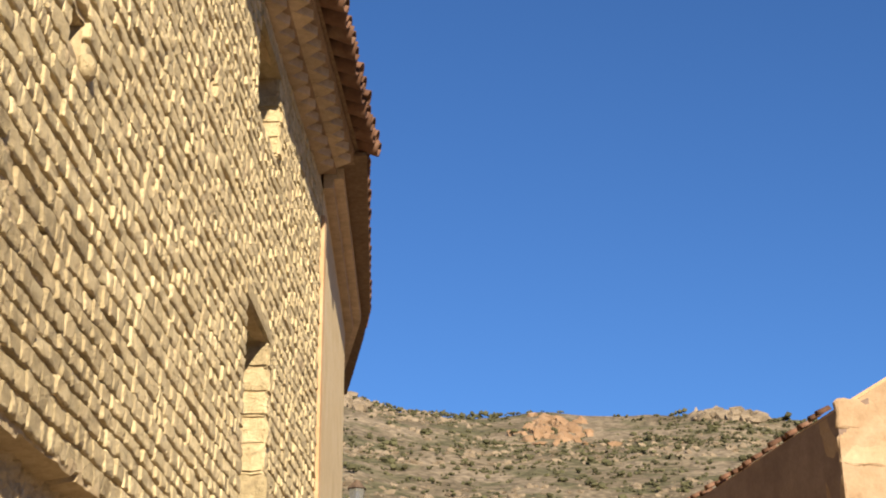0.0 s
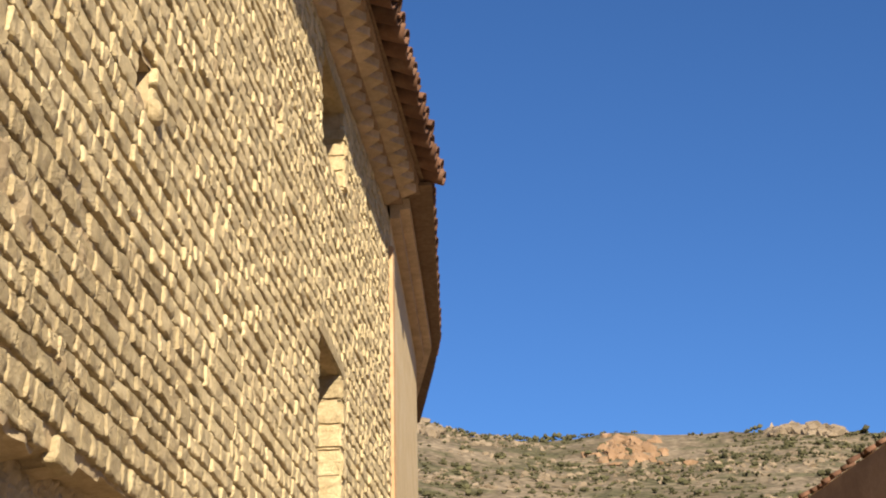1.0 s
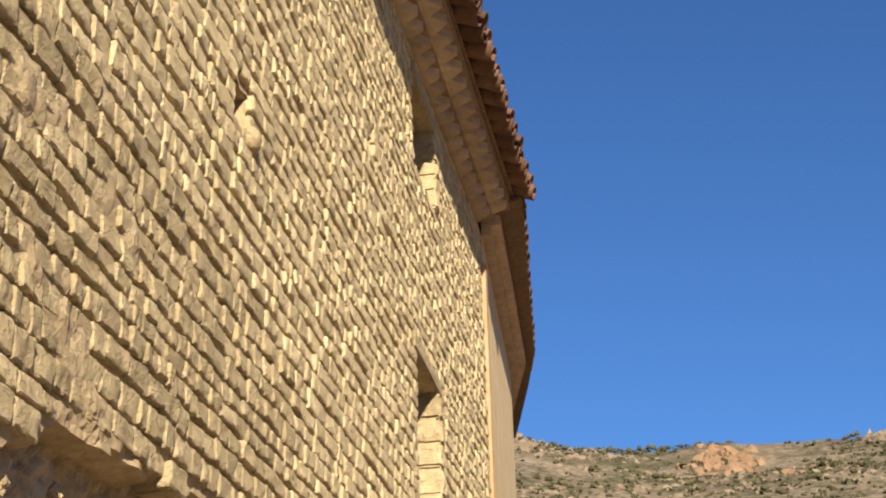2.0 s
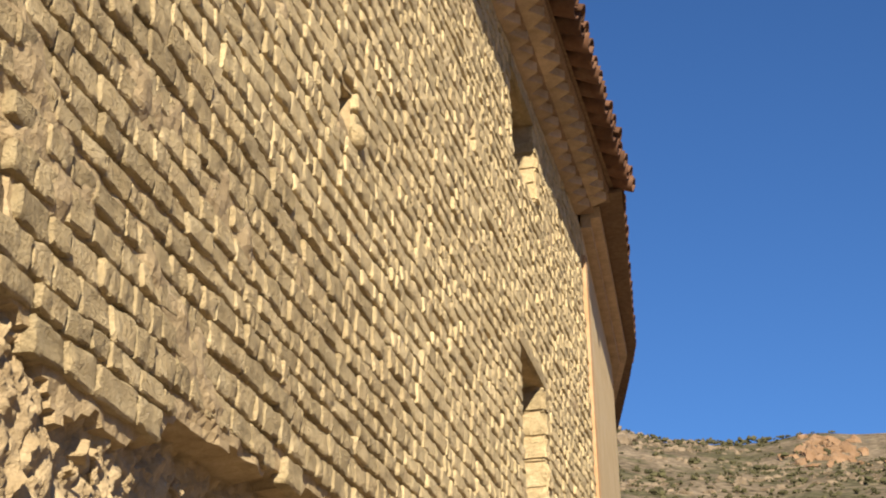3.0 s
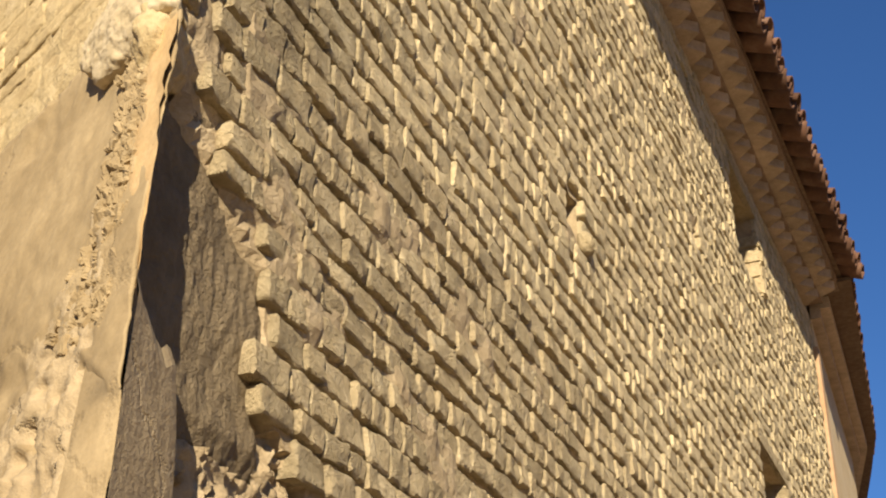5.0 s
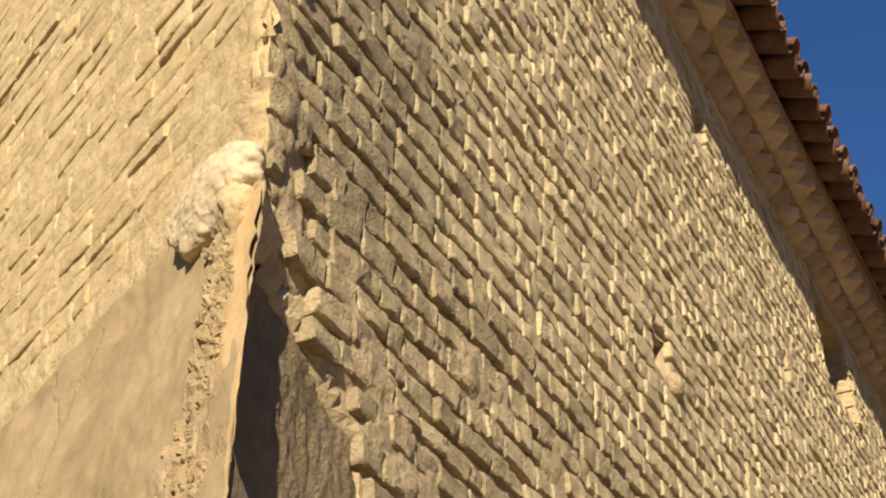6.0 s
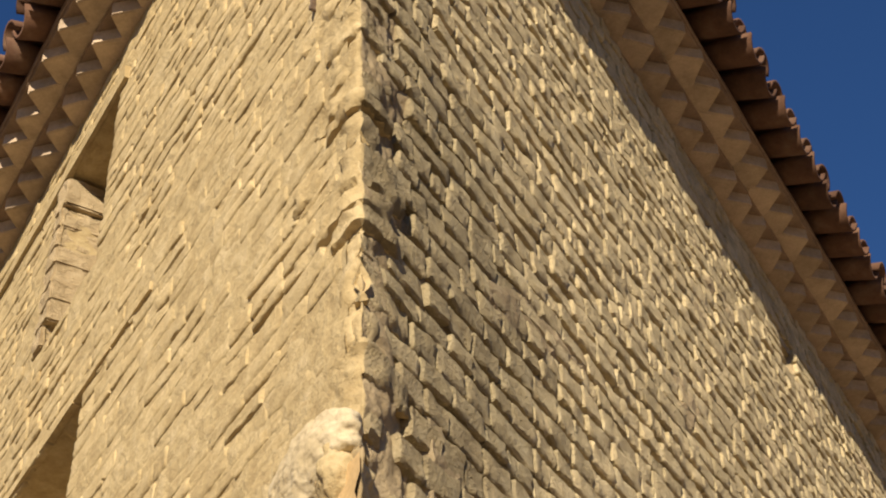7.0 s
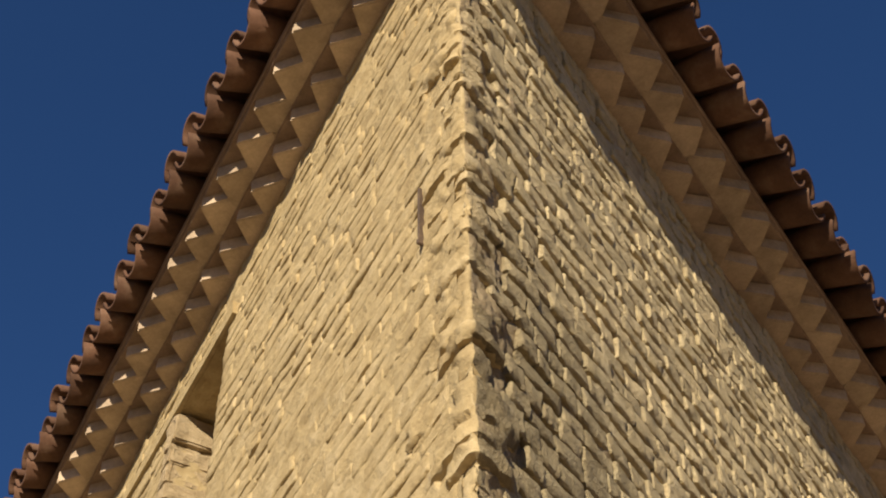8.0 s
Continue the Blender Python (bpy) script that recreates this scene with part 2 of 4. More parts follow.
def stone_shape(seed, nx=9, nz=6, edge=0.35, rugged=1.0):
    """A broken block, one unit wide, deep and high, its rough face near y = 0."""
    rnd = random.Random(seed)
    vs, fs = [], []
    tl, tr, bl, br = (rnd.uniform(-0.10, 0.03) for _ in range(4))
    lean, tip = rnd.uniform(-0.22, 0.22) * rugged, rnd.uniform(-0.2, 0.2) * rugged
    for j in range(nz + 1):
        for i in range(nx + 1):
            u, v = min(max((i - 0.62) / (nx - 1.24), 0), 1), min(max((j - 0.55) / (nz - 1.1), 0), 1)
            rim = i in (0, nx) or j in (0, nz)
            q = Vector((u * 2.2, v * 1.6, seed * 3.7))
            x = u - 0.5 + (0.04 * noise.noise(Vector((i in (0, nx), v * 3.5, seed + 20 * u))) if i in (0, nx) else 0)
            z = v - 0.5 + (tl * (1 - u) + tr * u) * v - (bl * (1 - u) + br * u) * (1 - v)
            z += 0.10 * rugged * noise.noise(Vector((u * 3.2, 5 * (v > 0.5), seed * 1.3))) * abs(2 * v - 1)
            if rim and i in (0, nx) and j in (0, nz):
                x, z = x * rnd.uniform(0.91, 1.0), z * rnd.uniform(0.88, 1.0)
            y = rugged * (0.26 * noise.noise(q) + 0.15 * noise.noise(q * 2.7) + 0.10 * noise.noise(q * 6.1)) + lean * (u - 0.5) + tip * (v - 0.5)
            y -= edge * rnd.uniform(0.15, 1.25) if rim else 0
            vs.append((x, min(y, 0.30), z))
    w = nx + 1
    for j in range(nz):
        for i in range(nx):
            a = j * w + i
            fs.append((a, a + 1, a + w + 1, a + w))
    ring = [i for i in range(w)] + [j * w + nx for j in range(1, nz + 1)] + [nz * w + i for i in range(nx - 1, -1, -1)] + [j * w for j in range(nz - 1, 0, -1)]
    base = len(vs)
    for r in ring:
        vs.append((vs[r][0] * 0.97, -1.0, vs[r][2] * 0.97))
    k = len(ring)
    for i in range(k):
        j = (i + 1) % k
        fs.append((ring[j], ring[i], base + i, base + j))
    return vs, fs


def shapes(name, mat, edge, sharp=48, rugged=1.0, nx=9, nz=6):
    out = []
    for i in range(36):
        vs, fs = stone_shape(100 + i, nx, nz, edge, rugged)
        me = bpy.data.meshes.new(name)
        me.from_pydata(vs, [], fs)
        me.materials.append(mat)
        me.polygons.foreach_set("use_smooth", [True] * len(me.polygons))
        me.set_sharp_from_angle(angle=radians(sharp))
        me.update()
        out.append((me, np.array(vs), fs))
    return out


def masonry(wall, place, turn, kinds, far_mat, a0, a1, z0, z1, rows, widths, gaps, skip, near, proud, depth, seed, start, joint, wob=1.0):
    """Coursed rubble: single stones near the corner, the rest in one mesh."""
    rnd = random.Random(seed)
    allv, allf, z, singles = [], [], z0, 0
    while z < z1 - 0.05:
        h = min(rnd.uniform(*rows), z1 - z)
        zm = z + h / 2
        cuts = sorted((g[0], g[1]) for g in gaps if g[2] - 0.3 * h < zm < g[3] + 0.3 * h)
        spans, a = [], a0 + start(zm, rnd)
        for c0, c1 in cuts:
            spans.append((a, c0))
            a = c1
        spans.append((a, a1))
        for b0, b1 in spans:
            a = b0
            while a < b1 - 0.04:
                w = rnd.uniform(*widths) * (1.5 if rnd.random() < 0.08 else 1)
                if b1 - a - w < 0.12:
                    w = b1 - a
                am = a + w / 2
                a += w
                if skip(am, zm):
                    continue
                me, vs, fs = rnd.choice(kinds)
                wave = 0.03 * noise.noise(Vector((am * 0.5, zm * 2, seed))) + 0.016 * noise.noise(Vector((am * 2.3, zm * 3, seed)))
                o = rnd.uniform(*proud)
                hh = h * rnd.uniform(0.95, 1.04) - joint * rnd.uniform(0.7, 1.9)
                m = Matrix.Translation(place(am, o, zm + wave)) @ turn @ pose(0, 0, 0, wob * rnd.uniform(-3, 3), wob * rnd.uniform(-3, 3), wob * rnd.uniform(-3, 3)) \
                    @ Matrix.Diagonal((w - joint * rnd.uniform(0.2, 0.9), depth, hh, 1))
                if near(am, zm) and singles < 300:
                    singles += 1
                    ob = new("stone", me)
                    ob.parent, ob.matrix_basis = wall, m
                else:
                    mm = np.array(m)
                    base = len(allv)
                    allv.extend((vs @ mm[:3, :3].T + mm[:3, 3]).tolist())
                    allf.extend([tuple(base + i for i in f) for f in fs])
        z += h
    ob = raw("stones", allv, allf, far_mat, wall, smooth=True)
    ob.data.set_sharp_from_angle(angle=radians(34 if turn is EAST else 60))
    tagged(ob, kind="stuff")


def bed(name, place, a0, a1, z0, z1, step, back, gaps, depth, mat, label, out=1):
    """The mortar face behind the stones, with openings that run through the thickness."""
    na, nz = int((a1 - a0) / step), int((z1 - z0) / step)
    da, dz = (a1 - a0) / na, (z1 - z0) / nz
    vs, fs = [], []
    for j in range(nz + 1):
        for i in range(na + 1):
            a, z = a0 + i * da, z0 + j * dz
            vs.append(place(a, back(a, z), z))
    w = na + 1

    def hole(a, z):
        return any(g[0] < a < g[1] and g[2] < z < g[3] for g in gaps)
    for j in range(nz):
        for i in range(na):
            if not hole(a0 + (i + 0.5) * da, z0 + (j + 0.5) * dz):
                k = j * w + i
                fs.append((k, k + 1, k + w + 1, k + w) if out > 0 else (k, k + w, k + w + 1, k + 1))
    base = len(vs)
    vs += [place(a, -depth, z) for z in (z0, z1) for a in (a0 + 0.75 * depth, a1)]
    fs.append((base, base + 2, base + 3, base + 1))
    for q in ((0, na, base, base + 1), (nz * w, nz * w + na, base + 2, base + 3), (na, nz * w + na, base + 1, base + 3)):
        fs.append((q[0], q[1], q[3], q[2]))
    for g in gaps:
        b = len(vs)
        vs += [place(a, o, z) for o in (-0.03, -depth + 0.02) for z in (g[2], g[3]) for a in (g[0], g[1])]
        fs += [tuple(b + i for i in f) for f in ((0, 1, 5, 4), (2, 6, 7, 3), (0, 4, 6, 2), (1, 3, 7, 5), (4, 5, 7, 6))]
    ob = raw(name, vs, fs, mat)
    return tagged(ob, label, "wall", kind="structure")


# ---- ground: one sheet from the street to the hills ----
CREST = [(-180, 9.0), (-60, 13.0), (-20, 17.8), (-5.85, 17.17), (-4, 16.66), (-0.76, 16.23), (1.4, 16.35), (4.6, 16.03), (7.8, 15.98), (8.84, 15.95), (10.86, 15.55), (20, 14.0), (60, 11.0), (180, 9.0)]
EYE_XY = Vector((1.85, -2.6))


def crest(az):
    for (a, p), (b, q) in zip(CREST, CREST[1:]):
        if a <= az <= b:
            return p + (q - p) * (az - a) / (b - a)
    return 9.0


def land(x, y):
    """The height of the land: a flat street, then a long slope up to the ridge."""
    d = Vector((x, y)) - EYE_XY
    r, az = d.length, math.degrees(math.atan2(d.x, d.y))
    top = math.tan(radians(crest(az))) * 300 + 1.6
    t = min(max((r - 45) / 255, 0), 1)
    h = top * (0.28 * t + 0.72 * t ** 1.25) if r < 300 else top * (1 - 0.35 * min((r - 300) / 500, 1))
    n1 = noise.fractal(Vector((x * 0.02, y * 0.02, 3)), 0.9, 2.1, 5)
    return h + n1 * min(t * 1.2, 1) * (2.2 if r < 300 else 4.0) * (1 if r < 270 or r > 330 else 0.5)


vs, fs = [], []
radii = [0.5, 3, 7, 12, 20, 30, 42] + [48 + 6 * i for i in range(42)] + [300, 306, 315, 330, 360, 420, 520, 700, 1000, 1600, 2600, 4000]
azs = [-180 + 6 * i for i in range(25)] + [-30 + 0.5 * i for i in range(121)] + [30.0 + 6 * i for i in range(1, 25)]
for r in radii:
    for a in azs:
        x, y = EYE_XY.x + r * math.sin(radians(a)), EYE_XY.y + r * math.cos(radians(a))
        vs.append((x, y, land(x, y)))
w = len(azs)
for j in range(len(radii) - 1):
    for i in range(w):
        k, k2 = j * w + i, j * w + (i + 1) % w
        fs.append((k, k + w, k2 + w, k2))
fs.append(tuple(range(w)))
ground = raw("ground", vs, fs, mat_hill, smooth=True)
tagged(ground, "dry ground rising to a scrubby ochre hillside", "ground", kind="structure")
street = bmesh.new()
bmesh.ops.create_grid(street, x_segments=24, y_segments=40, size=1)
for v in street.verts:
    v.co = (v.co.x * 14 + 4, v.co.y * 30 + 6, 0.02 + 0.02 * noise.noise(v.co * 9))
tagged(part("road", street, mat_ground, smooth=True), "pale sandy gravel street beside the walls", "road", kind="structure")
# ---- end of large structure ----

# ---- the long rubble wall ----
E_GAPS = [(3.40, 3.66, 5.10, 5.31), (8.02, 8.92, 3.95, 5.56), (8.06, 9.02, 7.22, 7.95), (4.93, 5.18, 7.45, 7.68), (6.36, 6.55, 6.50, 6.60)]
FRAY = [(0, 3.5), (0.4, 3.42), (0.62, 3.05), (0.92, 2.86), (1.5, 2.95), (1.75, 3.08), (2.45, 3.14), (3.0, 3.19), (3.45, 3.25), (4.4, 3.26), (4.9, 2.6), (5.2, 0.0), (40, 0.0)]


def fray(y):
    """The lower edge of the standing face; below it the core shows."""
    for (a, p), (b, q) in zip(FRAY, FRAY[1:]):
        if a <= y <= b:
            return p + (q - p) * (y - a) / (b - a) + 0.05 * noise.noise(Vector((y * 5, 7, 1)))
    return 0.0


def east_back(y, z):
    p = Vector((y, z, 0))
    n1 = noise.noise(p * 6) * 0.02 + noise.noise(p * 17) * 0.012
    if y < 0.54 and 2.7 < z < 3.86 - y * 0.7:
        return -0.022 - 0.085 * min(1, (3.86 - y * 0.7 - z) / 0.12)
    if y < 0.36 and z > 3.6:
        f = max(0, (y - 0.13) / 0.23)
        return -0.075 * (1 - f) - 0.022 * f + 1.3 * n1
    if z < fray(y) and z > 0.3:
        deep = 0.06 + 0.10 * min(1, max(0, (y - 1.3) / 0.5))
        return -deep - 0.10 + n1
    smear = noise.noise(Vector((y * 1.6, z * 2.6, 3))) + 0.4 * noise.noise(Vector((y * 6, z * 8, 1)))
    near = max(0, 1 - y / 1.5) * 0.12 + max(0, 1 - abs(z - 3.6) / 1.0) * max(0, 1 - y / 3.6) * 0.5
    return -0.026 + n1 * 0.8 + 0.027 * min(1, max(0, (smear + near - 0.30) * 3))


def quoin_reach(z, rnd):
    return 0.10 + 0.22 * rnd.random()


wall_east = bed("wall_east", east, 0.08, 11.75, 0.0, 8.2, 0.032, east_back, E_GAPS, 0.55, mat_bed, "long coursed rubble stone wall with open joints", -1)
stones_e = shapes("stone", mat_stone, 0.16, 34, 0.52)
masonry(wall_east, east, EAST, stones_e, mat_stone_far, 0.0, 11.72, 0.0, 8.19, (0.086, 0.124), (0.09, 0.22), E_GAPS,
        lambda a, z: z < fray(a) + 0.05 or (a < 0.50 + 0.10 * noise.noise(Vector((z * 9, 3, 3))) and z < 3.58) or (a < 0.29 and z < 3.86), lambda a, z: a < 4.6 and 2.8 < z < 6.2, (-0.006, 0.006), 0.06, 5, quoin_reach, 0.010, 0.5)

# broken core below the face: lumps of rubble bound in mortar
rnd = random.Random(12)
CY, CZ, CG = 420, 170, 0.0115
vs, fs = [], []
for j in range(CZ + 1):
    for i in range(CY + 1):
        y, z = 0.02 + i * CG, 1.55 + j * CG
        p = Vector((y, z, 2))
        wob = p + 0.03 * noise.noise_vector(p * 11)
        c1, c2 = noise.voronoi(Vector((wob.x * 15, wob.y * 10, 1)))[0], noise.voronoi(Vector((wob.x * 32, wob.y * 18, 4)))[0]
        o = -0.055 - 0.09 * min(1, max(0, (y - 1.3) / 0.5)) + 0.040 * (c1[1] - c1[0]) + 0.032 * (c2[1] - c2[0]) - 0.020
        o += 0.035 * noise.noise(p * 4) + 0.020 * noise.noise(p * 14) + 0.012 * noise.noise(p * 37)
        vs.append(east(y, o, z))
for j in range(CZ):
    for i in range(CY):
        y, z = 0.02 + (i + 0.5) * CG, 1.55 + (j + 0.5) * CG
        if z < fray(y) + 0.03 and not (y < 0.58 and z > 2.92):
            k = j * (CY + 1) + i
            fs.append((k, k + 1, k + CY + 2, k + CY + 1))
core_face = raw("core_face", vs, fs, mat_bed, wall_east, "broken rubble core bound in crumbling mortar", True)
core_face.data.set_sharp_from_angle(angle=radians(50))
cv, cf = [], []
for i in range(420):
    y, z = (rnd.uniform(0.05, 1.7) if i % 3 else rnd.uniform(1.5, 4.8)), rnd.uniform(1.6, 3.5)
    if z > fray(y) - 0.03 or (y < 0.66 and z > 2.85):
        continue
    me, vs_, fs_ = rnd.choice(stones_e)
    s = rnd.uniform(0.02, 0.055)
    m = np.array(Matrix.Translation(east(y, rnd.uniform(-0.075, -0.035) - 0.09 * min(1, max(0, (y - 1.3) / 0.5)), z)) @ EAST @ pose(0, 0, 0, rnd.uniform(-20, 20), rnd.uniform(-60, 60), rnd.uniform(-25, 25)) @ Matrix.Diagonal((s * rnd.uniform(0.8, 1.6), 0.07, s, 1)))
    base = len(cv)
    cv.extend((vs_ @ m[:3, :3].T + m[:3, 3]).tolist())
    cf.extend([tuple(base + k for k in f) for f in fs_])
tagged(raw("core_rubble", cv, cf, mat_bed, wall_east, "broken rubble core of small stones"), kind="stuff")
# jambs of the two window openings, in big dressed stones
for y0, zs in ((8.92, (4.00, 4.27, 4.50, 4.72, 4.95, 5.14, 5.34, 5.53)), (9.02, (7.22, 7.38, 7.52, 7.66, 7.80))):
    for za, zb in zip(zs, zs[1:]):
        bm = bmesh.new()
        box(bm, (-0.46, y0 - 0.03, za + 0.003), (0.015, y0 + 0.14, zb - 0.003), Matrix.Translation((bow(y0) + rnd.uniform(-0.01, 0.02), rnd.uniform(-0.02, 0.02), 0)))
        bmesh.ops.bevel(bm, geom=bm.edges[:], offset=0.02, segments=2, affect="EDGES")
        bmesh.ops.subdivide_edges(bm, edges=[e for e in bm.edges if e.calc_length() > 0.1], cuts=4, use_grid_fill=True)
        rough_up(bm, 0.026, 9, za * 3)
        part("jamb_stone", bm, mat_stone, wall_east, "pale dressed jamb stone in a window opening")
for (y0, y1, za, zb, lean) in ((7.85, 9.10, 5.56, 5.70, 0), (8.0, 9.1, 7.95, 8.08, 0)):
    bm = bmesh.new()
    box(bm, (-0.4, y0, za), (0.02, y1, zb), Matrix.Translation((bow(y0), 0, 0)))
    bmesh.ops.bevel(bm, geom=bm.edges[:], offset=0.015, segments=2, affect="EDGES")
    bmesh.ops.subdivide_edges(bm, edges=bm.edges[:], cuts=2, use_grid_fill=True)
    rough_up(bm, 0.015, 7, y0)
    part("lintel", bm, mat_stone, wall_east, "rough stone lintel")
# the round stone under the small hole
bm = bmesh.new()
bmesh.ops.create_icosphere(bm, subdivisions=3, radius=0.085)
for v in bm.verts:
    v.co = Vector((v.co.x * 0.5, v.co.y * 0.8, v.co.z * 0.65)) + east(3.66, 0.005, 5.085)
rough_up(bm, 0.015, 12, 3)
part("stone", bm, mat_stone, wall_east, "rounded stone below a putlog hole", True)

# plaster patch near the corner
bm = bmesh.new()
bmesh.ops.create_grid(bm, x_segments=60, y_segments=120, size=0.5)
for v in bm.verts:
    u, k = v.co.x + 0.5, v.co.y + 0.5
    z = 2.90 + 1.0 * k
    yb = 0.64 + 0.06 * noise.noise(Vector((z * 6, 2, 0))) + 0.035 * noise.noise(Vector((z * 19, 2, 4))) - max(0, z - 3.46) * 0.72
    rim = min(1, 9 * min(1 - u, k + 0.02, 1 - k))
    y = -0.015 + (yb + 0.015) * u
    sunk = 0.062 - 0.03 * y + 0.012 * noise.noise(Vector((z * 5, y * 5, 1)))
    v.co = east(y, -sunk - 0.05 + 0.052 * rim + 0.007 * noise.noise(Vector((y * 6, z * 4, 0))) + 0.007 * noise.noise(Vector((y * 34, z * 13, 4))) + 0.004 * noise.noise(Vector((y * 70, z * 35, 4))), z)
part("plaster_patch", bm, mat_patch, wall_east, "weathered patch of grey plaster", True)

# ---- the sunny wall ----
S_GAPS = [(2.62, 3.34, 6.62, 7.80), (2.52, 3.75, 4.75, 5.79)]


def south_back(s, z):
    p = Vector((s, z, 5))
    return -0.007 + noise.noise(p * 2.4) * 0.012 + noise.noise(Vector((s * 5, z * 15, 2))) * 0.008 + noise.noise(p * 19) * 0.005


wall_south = bed("wall_south", south, 0.09, 9.0, 0.0, 8.2, 0.045, south_back, S_GAPS, 0.5, mat_goldbed, "sunlit golden stone wall with smeared lime mortar", 1)
stones_s = shapes("stone", mat_gold, 0.30, 80, 0.55)
masonry(wall_south, south, SOUTH, stones_s, mat_gold_far, 0.0, 9.0, 4.0, 8.19, (0.065, 0.105), (0.11, 0.34), S_GAPS,
        lambda a, z: z < 4.14, lambda a, z: a < 3.4 and 4.0 < z < 6.9, (-0.009, 0.003), 0.035, 9, quoin_reach, 0.006, 0.6)
for s0, zs in ((3.34, (6.62, 6.76, 6.9, 7.03, 7.17, 7.3, 7.44, 7.58, 7.78)), (3.75, (4.75, 4.95, 5.15, 5.35, 5.55, 5.78))):
    for za, zb in zip(zs, zs[1:]):
        bm = bmesh.new()
        j = rnd.uniform(-0.03, 0.03)
        box(bm, (s0 - 0.03 + j, -0.42, za + 0.002), (s0 + 0.12, 0.012, zb - 0.002))
        bmesh.ops.bevel(bm, geom=bm.edges[:], offset=0.010, segments=2, affect="EDGES")
        bmesh.ops.subdivide_edges(bm, edges=[e for e in bm.edges if e.calc_length() > 0.08], cuts=5, use_grid_fill=True)
        rough_up(bm, 0.020, 11, za * 5)
        bm.transform(SOUTH)
        part("jamb_stone", bm, mat_bed, wall_south, "pale dressed jamb stone in a window opening")
# thin lintel course that runs on from the lower opening
bm = bmesh.new()
for i in range(5):
    s = 1.75 + i * 0.43
    box(bm, (s, -0.25, 5.795), (s + 0.42, 0.004 + 0.008 * rnd.random(), 5.825 + 0.01 * rnd.random()))
bmesh.ops.subdivide_edges(bm, edges=bm.edges[:], cuts=2, use_grid_fill=True)
rough_up(bm, 0.008, 8, 2)
bm.transform(SOUTH)
part("lintel", bm, mat_gold, wall_south, "thin slab lintel course over an opening")
bm = bmesh.new()
box(bm, (2.5, -0.3, 7.80), (4.5, 0.02, 7.88))
bmesh.ops.subdivide_edges(bm, edges=bm.edges[:], cuts=4, use_grid_fill=True)
rough_up(bm, 0.008, 6, 4)
bm.transform(SOUTH)
part("lintel", bm, mat_gold, wall_south)

# ---- the arris: rough quoins bedded in mortar that turn the corner ----
def round_corner(d, z, rc):
    """A place and its outward way round the corner; d: metres from it, along the sunny wall if positive."""
    if d < -rc:
        return east(-d, 0, z), Vector((1, 0, 0))
    if d > rc:
        return south(d, 0, z), NL.copy()
    t = (d + rc) / (2 * rc)
    p = east(rc, 0, z) * (1 - t) ** 2 + Vector((0, 0, z)) * 2 * t * (1 - t) + south(rc, 0, z) * t * t
    p.z = z
    return p, (Vector((1, 0, 0)) * (1 - t) + NL * t).normalized()


INWARD = (DL + Vector((0, 1, 0))).normalized()
vs, fs, tone = [], [], []
NA, NZ = 80, 440
for j in range(NZ + 1):
    z = 3.56 + (8.19 - 3.56) * j / NZ
    reach = 0.30 + 0.12 * noise.noise(Vector((0, z * 3.1, 2)))
    for i in range(NA + 1):
        d = -0.40 + 0.95 * i / NA
        p, nrm = round_corner(d, z, 0.05)
        q = Vector((p.x, p.y, z))
        bulge = 0.022 * noise.noise(q * 5 + Vector((3, 1, 0))) + 0.014 * noise.noise(q * 13) + 0.007 * noise.noise(q * 31) + 0.004 * noise.noise(q * 60)
        if d < -0.04:
            bulge += 0.010 * noise.noise(Vector((p.y * 48, z * 11, 4)))
        vs.append(p + nrm * (bulge - 0.012 - 0.030 * min(max(0, (abs(d) - reach * 0.6) / 0.16), 1.4)) + INWARD * 0.24 * min(1, max(0, (3.90 - z) / 0.3)) ** 1.3)
w = NA + 1
for j in range(NZ):
    for i in range(NA):
        k = j * w + i
        fs.append((k, k + w, k + w + 1, k + 1))
        tone.append(1 if -0.40 + 0.95 * i / NA < -0.03 else 0)
corner = raw("corner_mortar", vs, fs, mat_goldbed, wall_south, "crumbling mortar round the corner of the walls", True)
corner.data.materials.append(mat_bed)
corner.data.polygons.foreach_set("material_index", tone)


